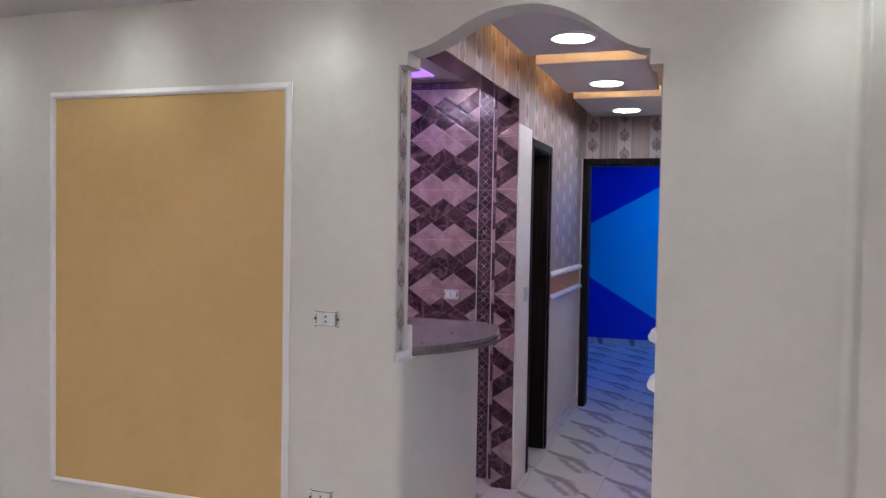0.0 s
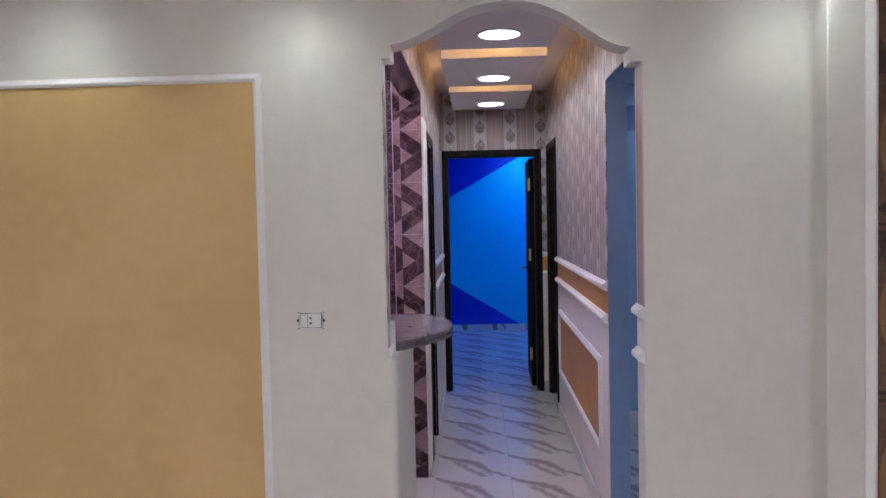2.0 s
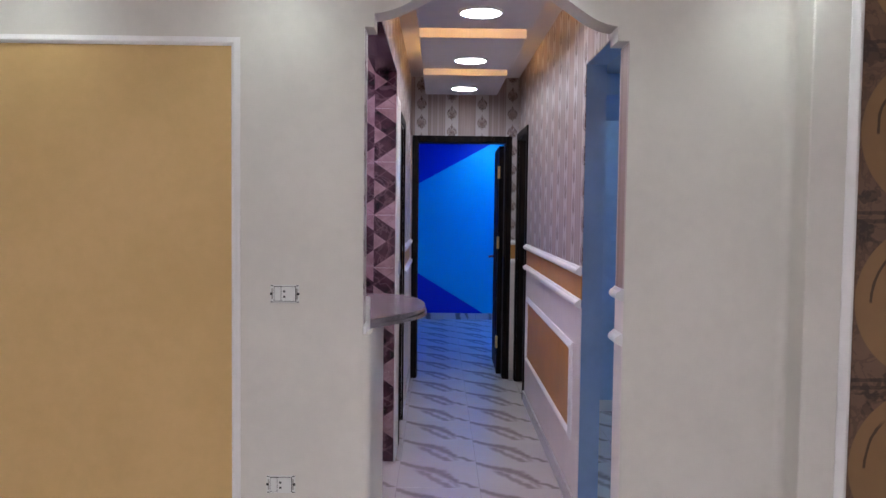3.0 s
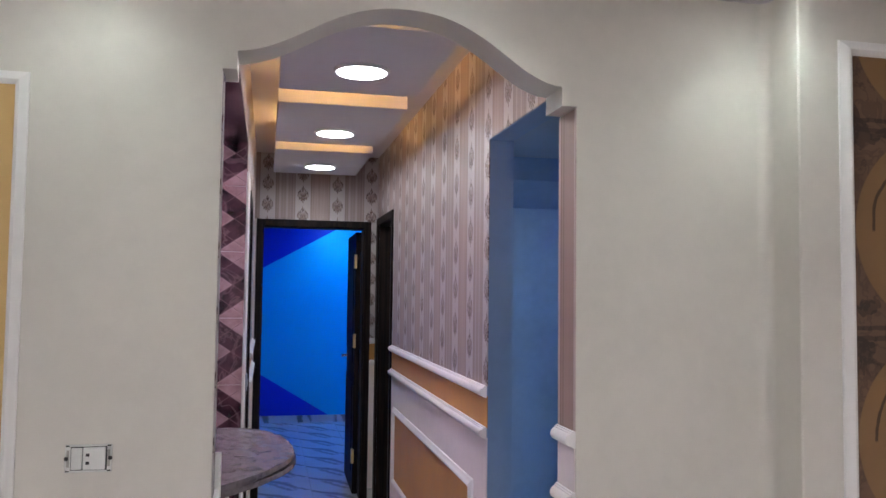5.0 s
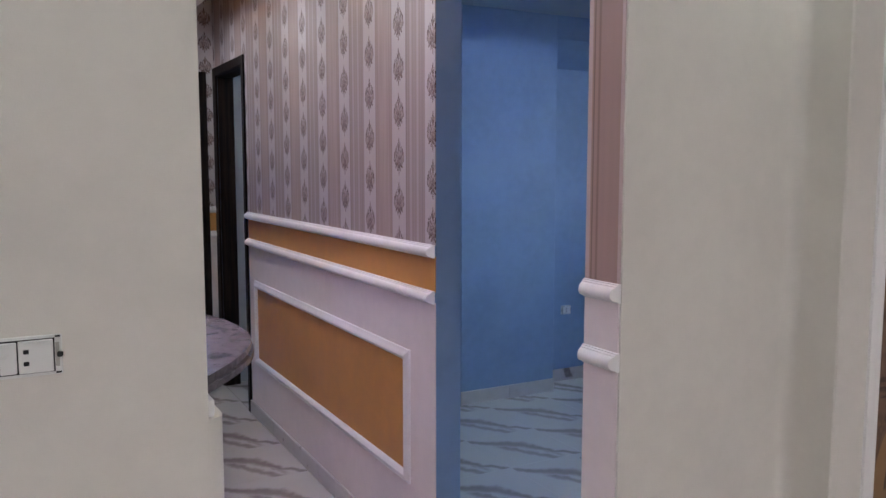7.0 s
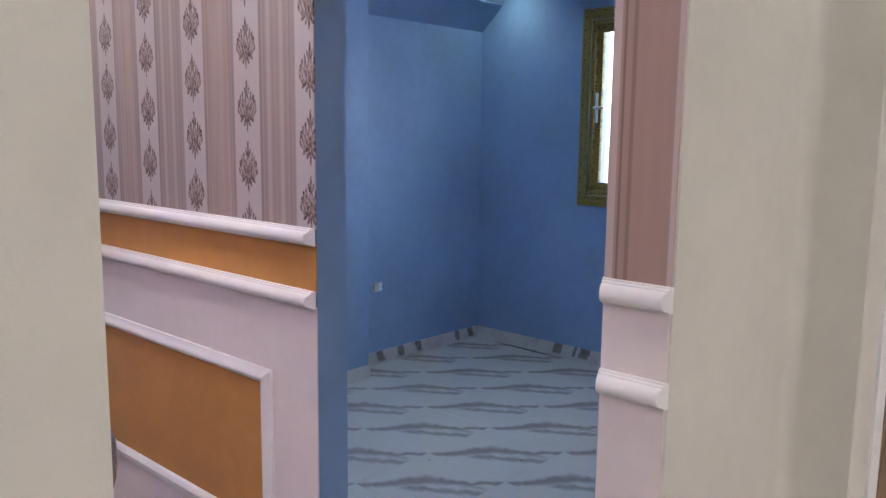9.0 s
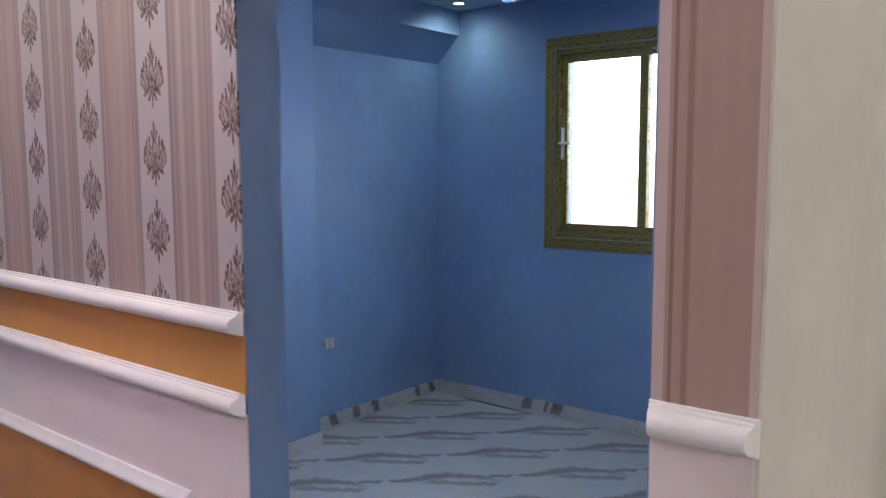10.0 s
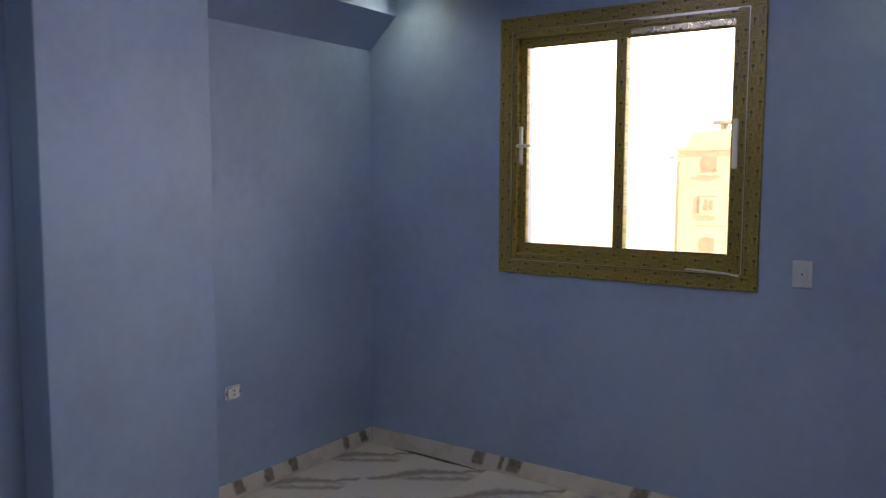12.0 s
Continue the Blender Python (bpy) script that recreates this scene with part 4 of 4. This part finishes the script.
# ---- sockets and switches ----
def socket_plate(at, m, w, h, group, label, kind="socket", bare=True):
    """A wall fitting built facing -y about its centre, then turned into place."""
    ob = empty(kind, at, label, kind, group)
    def b(name, x0, x1, y0, y1, z0, z1, mat, bev=0.0015, lab=""):
        bm = box(x0, x1, y0, y1, z0, z1, bev)
        bmesh.ops.transform(bm, matrix=Matrix.Translation(at) @ m, verts=bm.verts)
        return part(name, bm, mat, ob, lab)
    if bare:
        b("frame", -w / 2, w / 2, -0.0035, 0.0, -h / 2, h / 2, PLASTIC, 0.0012, "open white mounting frame")
        b("backing", -w * 0.375, w * 0.395, -0.0042, -0.003, -h * 0.42, h * 0.42, BLACKHOLE, 0.0, "dark gap round the modules")
        b("module", -w * 0.355, -w * 0.125, -0.010, -0.004, -h * 0.385, h * 0.385, PLASTIC)
        b("module", -w * 0.105, w * 0.370, -0.012, -0.004, -h * 0.39, h * 0.40, PLASTIC)
        for sx in (-1, 1):
            b("slot", sx * w * 0.43 - 0.003, sx * w * 0.43 + 0.003, -0.0041, -0.003, -h * 0.30, h * 0.30, GREYGYP, 0.0, "grey slot")
            b("screw", sx * w * 0.465 - 0.0045, sx * w * 0.465 + 0.0045, -0.0065, -0.003, -0.0045, 0.0045, BLACKHOLE, 0.002, "dark screw")
            for sz in (-1, 1):
                b("notch", sx * w * 0.44 - 0.004, sx * w * 0.44 + 0.004, -0.0041, -0.003, sz * h * 0.45 - 0.0015, sz * h * 0.45 + 0.0015, BLACKHOLE, 0.0, "dark notch")
        for z in (-0.0095, 0.0095):
            b("pin_hole", -0.004, 0.004, -0.0126, -0.0115, z - 0.0035, z + 0.0035, BLACKHOLE, 0.001, "dark pin hole")
    else:
        b("plate", -w / 2, w / 2, -0.009, 0.0, -h / 2, h / 2, COOLPLASTIC, 0.003)
        b("rocker", -w * 0.22, w * 0.22, -0.013, -0.009, -h * 0.22, h * 0.22, COOLPLASTIC, 0.002)
        b("indicator", -0.003, 0.003, -0.0145, -0.0125, -0.004, 0.004, BLACKHOLE, 0.0005, "small dark indicator")
    return ob


socket_plate((-1.219, Y0 - 0.0005, 1.200), Matrix(), 0.104, 0.065, "salon sockets", "white wall socket without its cover on the cream wall")
socket_plate((-1.232, Y0 - 0.0005, 0.505), Matrix(), 0.104, 0.065, "salon sockets", "white wall socket without its cover, low on the cream wall")
socket_plate((2.180, NB - 0.0005, 0.505), Matrix(), 0.085, 0.062, "", "white wall socket without its cover in the blue niche")
socket_plate((WX - 0.0005, 3.737, 1.114), Matrix.Rotation(radians(-90), 4, "Z"), 0.075, 0.108, "", "white wall switch beside the window", "switch", False)
socket_plate((-1.36, 4.8505, 1.13), Matrix(), 0.09, 0.06, "", "white wall socket on the kitchen tiles")
socket_plate((XL + 0.0085, 4.93, 1.145), Matrix.Rotation(radians(90), 4, "Z"), 0.05, 0.085, "", "white wall switch on the pilaster", "switch", False)


# ---- window ----
def window():
    ob = empty("window_1", (WX, 4.5, 1.0), "aluminium sliding window still in its yellow-green protective film", "window", "", S)
    y0, y1, z0, z1 = 3.905, 5.130, 1.026, 2.247
    w = 0.066
    # architrave round the opening
    for mat, b in ((FILM, (y0, y1, z0, z0 + w)), (FILM, (y0, y1, z1 - w, z1)), (FILM_UP, (y0, y0 + w, z0 + w, z1 - w)), (FILM_UP, (y1 - w, y1, z0 + w, z1 - w))):
        part("casing", box(WX - 0.012, WX + 0.001, *b, 0.003), mat, ob)
    # fixed frame with bare metal lip
    f0, f1, g0, g1 = y0 + w + 0.002, y1 - w - 0.002, z0 + w + 0.002, z1 - w - 0.002
    for mat, b in ((FILM, (f0, f1, g0, g0 + 0.03)), (FILM, (f0, f1, g1 - 0.03, g1)), (FILM_UP, (f0, f0 + 0.028, g0 + 0.03, g1 - 0.03)), (FILM_UP, (f1 - 0.028, f1, g0 + 0.03, g1 - 0.03))):
        part("frame", box(WX - 0.006, WX + 0.10, *b, 0.002), mat, ob)
    for b in ((f0, f1, g0 - 0.002, g0 + 0.0005), (f0, f1, g1 - 0.0005, g1 + 0.002)):
        part("lip", box(WX - 0.015, WX - 0.006, *b), ALU, ob, "bare aluminium lip")
    for b in ((f0 - 0.002, f0 + 0.0005, g0, g1), (f1 - 0.0005, f1 + 0.002, g0, g1)):
        part("lip", box(WX - 0.015, WX - 0.006, *b), ALU, ob, "bare aluminium lip")
    # two sliding sashes
    for s0, s1, dx in ((4.493, f1 - 0.012, 0.026), (f0 + 0.012, 4.543, 0.002)):
        sash = part("sash", box(WX + dx, WX + dx + 0.03, s0, s1, g0 + 0.028, g0 + 0.078, 0.002), FILM, ob)
        part("sash_rail", box(WX + dx, WX + dx + 0.03, s0, s1, g1 - 0.072, g1 - 0.028, 0.002), FILM, sash)
        part("sash_stile", box(WX + dx, WX + dx + 0.03, s0, s0 + 0.050, g0 + 0.078, g1 - 0.072, 0.002), FILM_UP, sash)
        part("sash_stile", box(WX + dx, WX + dx + 0.03, s1 - 0.050, s1, g0 + 0.078, g1 - 0.072, 0.002), FILM_UP, sash)
        pane = part("pane", box(WX + dx + 0.012, WX + dx + 0.017, s0 + 0.05, s1 - 0.05, g0 + 0.074, g1 - 0.068), GLASS, sash, "clear window pane")
        pane.visible_shadow = False
        for b in ((s0 + 0.053, s1 - 0.053, g0 + 0.077, g0 + 0.081), (s0 + 0.053, s1 - 0.053, g1 - 0.075, g1 - 0.071)):
            part("gasket", box(WX + dx - 0.001, WX + dx + 0.012, *b), BLACKHOLE, sash, "black rubber gasket")
    # handles
    hl = part("lock", box(WX + 0.010, WX + 0.028, 5.018, 5.040, 1.55, 1.735, 0.004), PLASTIC, ob, "white sash lock")
    part("lever", box(WX - 0.024, WX + 0.012, 4.955, 5.035, 1.634, 1.650, 0.005), PLASTIC, hl, "white lever")
    part("lock", box(WX - 0.012, WX + 0.004, 4.003, 4.025, 1.53, 1.735, 0.004), PLASTIC, ob, "white sash lock")
    # curl of loose film at the lower corner
    bm = bmesh.new()
    pts = [(4.20, 0.0), (4.10, 0.004), (4.03, 0.010), (3.975, 0.022)]
    rows = [[bm.verts.new((WX - 0.015 - d, y, 1.100 - d * 0.6 + k * 0.008)) for y, d in pts] for k in (0, 1)]
    for i in range(3):
        bm.faces.new((rows[0][i], rows[0][i + 1], rows[1][i + 1], rows[1][i]))
    bmesh.ops.solidify(bm, geom=bm.faces, thickness=0.0012)
    part("loose_film", bm, PLASTIC, ob, "pale curl of peeled film")
    # bare metal sash head where the film is torn off, and a crumpled upper corner
    part("head_track", box(WX - 0.0065, WX + 0.008, 4.02, 4.44, g1 - 0.007, g1 - 0.0005), ALU, ob, "bare aluminium head track")
    part("bare_head", box(WX - 0.002, WX + 0.003, 4.03, 4.475, g1 - 0.064, g1 - 0.038, 0.001), DULL, ob, "shiny bare aluminium sash head")
    rng = random.Random(7)
    for k in range(6):
        yc, zc = y0 + 0.012 + 0.012 * k, z1 - 0.018 - 0.030 * rng.random()
        bm = bmesh.new()
        pts = [(yc + rng.uniform(-0.006, 0.006), zc + 0.016 * j, -0.0125 - 0.004 * rng.random()) for j in range(3)]
        strip = [[bm.verts.new((WX + d, y + o, z)) for y, z, d in pts] for o in (0.0, 0.004)]
        for j in range(2):
            bm.faces.new((strip[0][j], strip[0][j + 1], strip[1][j + 1], strip[1][j]))
        bmesh.ops.solidify(bm, geom=bm.faces, thickness=0.0008)
        part("crumpled_film", bm, ALU, ob, "crumpled shiny film")


window()


# ---- bulb ----
def bulb(x, y, z):
    """z: the bottom of the glass."""
    ob = empty("light_bulb", (x, y, z), "milky glass light bulb hanging unlit from a thin wire", "light bulb")
    k = 1.2
    prof = [(0, 0), (0.012, 0.0012), (0.022, 0.006), (0.030, 0.015), (0.0335, 0.027), (0.0325, 0.040), (0.027, 0.056), (0.0195, 0.072), (0.0155, 0.084), (0.0145, 0.092)]
    inner = [(max(r - 0.0012, 0), h + (0.0012 if r < 0.01 else 0)) for r, h in prof]
    bm = lathe(prof + inner[::-1], 28)
    bmesh.ops.translate(bm, verts=bm.verts, vec=(x, y, z))
    bmesh.ops.scale(bm, vec=(k, k, k), space=Matrix.Translation((-x, -y, -z)), verts=bm.verts)
    g = part("glass", bm, BULBGLASS, ob, "pale milky glass envelope")
    g.visible_shadow = False
    bm = lathe([(0, 0.02), (0.005, 0.022), (0.006, 0.055), (0.009, 0.085), (0.0, 0.088)], 12)
    bmesh.ops.translate(bm, verts=bm.verts, vec=(x, y, z))
    bmesh.ops.scale(bm, vec=(k, k, k), space=Matrix.Translation((-x, -y, -z)), verts=bm.verts)
    part("stem", bm, PLASTIC, ob, "frosted inner stem")
    bm = lathe([(0.0, 0.088), (0.0135, 0.088), (0.0142, 0.095), (0.013, 0.098), (0.0142, 0.102), (0.013, 0.106), (0.0142, 0.110), (0.0, 0.112)], 20)
    bmesh.ops.translate(bm, verts=bm.verts, vec=(x, y, z))
    bmesh.ops.scale(bm, vec=(k, k, k), space=Matrix.Translation((-x, -y, -z)), verts=bm.verts)
    part("cap", bm, ALU, ob, "metal bulb cap")
    bm = lathe([(0.0, 0.100), (0.018, 0.100), (0.0185, 0.130), (0.015, 0.148), (0.006, 0.155), (0.0, 0.156)], 20)
    bmesh.ops.translate(bm, verts=bm.verts, vec=(x, y, z))
    bmesh.ops.scale(bm, vec=(k, k, k), space=Matrix.Translation((-x, -y, -z)), verts=bm.verts)
    part("holder", bm, BLACKHOLE, ob, "black bulb holder")
    bm = bmesh.new()
    top, n = 2.662, 10
    rows = []
    for i in range(n + 1):
        h = z + 0.18 + (top - z - 0.18) * i / n
        o = 0.006 * math.sin(i * 1.1)
        rows.append([bm.verts.new((x + o + 0.0022 * math.cos(a), y + o * 0.6 + 0.0022 * math.sin(a), h)) for a in (0, 1.57, 3.14, 4.71)])
    for a, b in zip(rows, rows[1:]):
        for i in range(4):
            bm.faces.new((a[i], a[(i + 1) % 4], b[(i + 1) % 4], b[i]))
    part("wire", bm, PLASTIC, ob, "thin pale twin wire")


bulb(1.70, 4.40, 2.135)


# ---- the house across ----
def apartment_building():
    X, ya, yb, base, top = 57.0, 4.0, 22.0, -12.6, 3.5
    ob = empty("apartment_building", (X + 5, 13, base), "beige apartment building with a rounded roof parapet, seen through haze", "building")
    part("wall", box(X, X + 12, ya, yb, base, top), HOUSE, ob)
    bm = prism([(ya + 4, top), (ya + 4, top + 0.7), (ya + 6, top + 1.25), (yb - 2.2, top + 1.25), (yb - 1.2, top + 1.1), (yb - 0.7, top + 0.7), (yb - 0.6, top)], "x", X + 0.2, X + 8)
    part("roof", bm, HOUSE, ob, "rounded beige parapet")
    part("upper_wall", box(X + 3, X + 11, 6.0, 17.6, top + 1.25, top + 14.5), HOUSE, ob)
    for h in (4.8, 8.6, 13.4):
        part("balcony", box(X + 1.6, X + 3.02, 13.0, 18.4, top + h, top + h + 0.35), HOUSE, ob)
        part("balcony_post", box(X + 1.7, X + 1.9, 18.0, 18.25, top + h - 0.8, top + h), HOUSEDARK, ob)
    stand = part("tank_stand", box(X + 2.2, X + 2.9, 19.2, 19.6, top + 1.2, top + 1.75, 0.02), HOUSEDARK, ob, "small roof stand")
    part("tank", box(X + 2.0, X + 3.0, 18.75, 20.1, top + 1.75, top + 2.05, 0.06, 2), HOUSEDARK, stand, "low roof tank")
    part("cornice", box(X - 0.12, X, ya, yb + 0.2, top - 0.15, top + 0.05), HOUSE, ob)
    for k in range(5):
        z = 2.35 - 2.85 * k
        for y in (19.6, 14.9, 10.4, 6.3):
            if k % 2 == 0:
                part("window", box(X - 0.06, X + 0.02, y - 0.48, y + 0.48, z - 0.5, z + 0.5), HOUSEDARK, ob, "dark shuttered window")
            else:
                w = part("window", box(X - 0.05, X + 0.02, y - 0.62, y + 0.85, z - 0.65, z + 0.62), HOUSEDARK, ob, "framed window in a recess")
                part("frame", box(X - 0.10, X - 0.045, y - 0.60, y + 0.62, z - 0.65, z + 0.50), HOUSE, w)
                part("pane", box(X - 0.13, X - 0.095, y - 0.32, y - 0.06, z - 0.38, z + 0.36), HOUSEDARK, w)
                part("pane", box(X - 0.13, X - 0.095, y + 0.06, y + 0.32, z - 0.38, z + 0.36), HOUSEDARK, w)
            part("sill", box(X - 0.09, X, y - 0.85, y + 0.95, z - 0.80, z - 0.66), HOUSE, ob)
        part("band", box(X - 0.02, X, ya, yb, z - 1.50, z - 1.40), HOUSE, ob)
    part("drain_pipe", box(X - 0.15, X, yb - 0.3, yb - 0.15, base, top - 1.0), HOUSEDARK, ob)
    part("bracket", box(X - 0.5, X + 0.1, yb - 0.05, yb + 0.45, 2.75, 2.9), HOUSEDARK, ob)


apartment_building()


# ---- pieces: tiles last ----
def shared_tiles(parent, name, mesh, spots, turn=0.0):
    up, origin = parent, Vector((0, 0, 0))
    while up:
        origin += up.location
        up = up.parent
    for p in spots:
        ob = new(name, mesh)
        ob.parent = parent
        ob.location = Vector(p) - origin
        ob.rotation_euler[2] = turn


def tile_mesh(name, sx, sy, sz, bev, mat):
    bm = box(-sx / 2, sx / 2, -sy / 2, sy / 2, -sz / 2, sz / 2)
    bmesh.ops.bevel(bm, geom=bm.edges[:], offset=bev, segments=1, affect="EDGES")
    me = bpy.data.meshes.new(name)
    bm.to_mesh(me)
    bm.free()
    me.materials.append(mat)
    return me


def floor_field(name, label, x0, x1, y0, y1):
    """Whole and cut floor tiles over a rectangle, on one grid for the whole flat."""
    base = structure(name, box(x0, x1, y0, y1, -0.0058, -0.004), GROUT, label, "floor")
    cache = {}
    i0, i1 = math.floor((x0 - TX) / PITCH), math.ceil((x1 - TX) / PITCH)
    j0, j1 = math.floor((y0 - TY) / PITCH), math.ceil((y1 - TY) / PITCH)
    for i in range(i0, i1):
        for j in range(j0, j1):
            a0, a1 = max(x0, TX + i * PITCH), min(x1, TX + (i + 1) * PITCH)
            b0, b1 = max(y0, TY + j * PITCH), min(y1, TY + (j + 1) * PITCH)
            if a1 - a0 < 0.01 or b1 - b0 < 0.01:
                continue
            key = (round(a1 - a0, 3), round(b1 - b0, 3))
            if key not in cache:
                cache[key] = tile_mesh("tile", a1 - a0 - 0.002, b1 - b0 - 0.002, 0.008, 0.0006, MARBLE)
            shared_tiles(base, "tile", cache[key], [((a0 + a1) / 2, (b0 + b1) / 2, -0.004)])


floor_field("floor_corridor", "glazed marble-look corridor floor tiles with grey veins", XL - 0.13, XR + 0.1, 2.47, YE + 0.14)
floor_field("floor_blue_room", "glazed marble-look floor tiles with grey veins", 0.12, WX, Y1, NB)
floor_field("floor_bedroom", "glazed marble-look bedroom floor tiles", -1.75, 1.2, YE + 0.14, 10.77)
floor_field("floor_kitchen", "glazed marble-look kitchen floor tiles", -2.2, XL - 0.13, Y1, 4.86)
structure("floor_salon", box(-4.5, 2.4, -3.1, 2.47, -0.0058, 0.0), MARBLE, "glazed marble-look salon floor", "floor")
structure("floor_side", box(0.12, 1.6, 6.008, 7.0, -0.0058, 0.0), MARBLE, "glazed marble-look floor of the side room", "floor")
structure("floor_bath", box(-2.3, XL - 0.13, 4.98, 6.1, -0.0058, 0.0), MARBLE, "glazed marble-look floor of the side room", "floor")


def skirting(label, p0, p1, out, h=0.085, mat=None):
    """A row of cut skirting tiles along a wall."""
    p0, p1, out = Vector(p0), Vector(p1), Vector(out)
    d = p1 - p0
    n = max(1, round(d.length / PITCH))
    step = d / n
    along_x = abs(d.x) > abs(d.y)
    sx, sy = (step.length - 0.002, 0.01) if along_x else (0.01, step.length - 0.002)
    mesh = tile_mesh("tile", sx, sy, h, 0.001, mat or SKIRT)
    mid = (p0 + p1) / 2 + out * 0.0015
    base = structure("baseboard", box(*((min(p0.x, p1.x), max(p0.x, p1.x), mid.y - 0.0012, mid.y + 0.0012) if along_x else (mid.x - 0.0012, mid.x + 0.0012, min(p0.y, p1.y), max(p0.y, p1.y))), 0.0, h - 0.004),
                     GROUT, label, "baseboard")
    shared_tiles(base, "tile", mesh, [p0 + step * (i + 0.5) + out * 0.0075 + Vector((0, 0, h / 2 + 0.0005)) for i in range(n)])


V = "veined marble skirting tiles along the wall"
skirting("pale skirting tiles along the corridor wall", (XR, YB, 0), (XR, 6.245, 0), (-1, 0, 0), 0.085, PALESKIRT)
skirting("pale skirting tiles along the corridor wall", (XL, 5.705, 0), (XL, YE, 0), (1, 0, 0), 0.085, PALESKIRT)
skirting(V, (1.945, NB, 0), (WX - 0.013, NB, 0), (0, -1, 0), 0.085, SKIRT_N)
skirting("pale skirting tiles along the column", (1.224, NF, 0), (1.945, NF, 0), (0, -1, 0), 0.085, PALESKIRT)
skirting("pale skirting tiles in the niche", (0.13, NB, 0), (1.211, NB, 0), (0, -1, 0), 0.085, PALESKIRT)
skirting(V, (WX, Y1 + 0.06, 0), (WX, NB - 0.013, 0), (-1, 0, 0), 0.085, SKIRT_W)
skirting(V, (-2.4, 10.77, 0), (1.2, 10.77, 0), (0, -1, 0))
structure("baseboard", box(-0.032, XR - 0.013, YE - 0.03, YE + 0.003, 0.0, 0.085, 0.002), SKIRT, "short marble skirting beside the door", "baseboard")

# kitchen wall tiles
kitchen_wall = bpy.data.objects["wall_kitchen"]
TH = 0.31
LEVELS = [1.467 + TH * (k + 0.5) for k in range(-4, 3)]


def wall_tile(name, w, h, d, bev, mat):
    mesh = tile_mesh(name, w, h, d, bev, mat)
    mesh.transform(Matrix.Rotation(radians(90), 4, "X"))
    return mesh


def tile_column(parent, name, x0, x1, y, mat, d=0.010):
    """A column of wall tiles with a cut one at the floor."""
    mesh = wall_tile(name, x1 - x0 - 0.002, TH - 0.002, d, 0.0012, mat)
    shared_tiles(parent, name, mesh, [((x0 + x1) / 2, y, z) for z in LEVELS])
    cut = wall_tile(name, x1 - x0 - 0.002, 0.225, d, 0.0012, mat)
    shared_tiles(parent, name, cut, [((x0 + x1) / 2, y, 0.1135)])


for c in range(4):
    tile_column(kitchen_wall, "tile", -1.20 - 0.45 * (c + 1), -1.20 - 0.45 * c, 4.862, DIAMOND)
tile_column(kitchen_wall, "border_tile", -1.197, -1.110, 4.861, PLUM, 0.013)
tile_column(kitchen_wall, "tile", -1.107, XL - 0.131, 4.862, DIAMOND)
part("border_tile", box(-3.0, XL - 0.14, 4.853, 4.8675, 2.40, 2.445, 0.002), PLUM, kitchen_wall, "carved plum border tile")
for x in (-1.1995, -1.1085):
    part("joint", box(x - 0.0028, x + 0.0028, 4.8545, 4.8675, 0.0, 2.40), TILEGROUT, kitchen_wall, "pale tile joint")
# wall end and underside of the beam
tile_column(wall_w, "tile", XL - 0.13, XL - 0.002, 4.7215, DIAMOND_CAP)
under = tile_mesh("border_tile", 0.128, 0.418, 0.008, 0.001, PLUM)
shared_tiles(wall_w, "border_tile", under, [(XL - 0.066, 3.245 + 0.42 * k, 2.3005) for k in range(4)])

# unseen panel added to brighten the small room behind the open door
ob = thing("side_room_lamp", box(0.7, 1.0, 6.4, 6.7, 2.53, 2.55, 0.004), PLASTIC, "dim glowing panel added unseen to light the side room", "ceiling lamp")
part("diffuser", box(0.72, 0.98, 6.42, 6.68, 2.526, 2.531), SIDEFILL, ob, "glowing diffuser")

# cool glowing ring added inside the round recess to fill the blue room
bm = bmesh.new()
steps = 48
loops = []
for i in range(steps):
    a = 2 * math.pi * i / steps
    loops.append([bm.verts.new((RX + r * math.cos(a), RY + r * math.sin(a), h)) for r, h in ((0.452, 2.615), (0.466, 2.615), (0.466, 2.628), (0.452, 2.628))])
for a, b in zip(loops, loops[1:] + loops[:1]):
    for k in range(4):
        bm.faces.new((a[k], a[(k + 1) % 4], b[(k + 1) % 4], b[k]))
thing("led_ring", bm, RECESS_FILL, "cool glowing ring added in the ceiling recess as fill light", "led strip")

# two drilled holes in the floor and an open joint under the skirting
floor_blue = bpy.data.objects["floor_blue_room"]
for x, y in ((1.312, 4.674), (1.603, 4.373)):
    part("drill_hole", cylinder(x, y, -0.002, 0.0006, 0.0055, n=12), BLACKHOLE, floor_blue, "small dark drill hole")
part("open_joint", prism([(3.146, 5.77), (3.137, 5.60), (3.128, 5.42), (3.136, 5.205), (3.152, 5.42), (3.160, 5.62)], "z", -0.001, 0.0016), BLACKHOLE, floor_blue, "black open joint along the skirting")
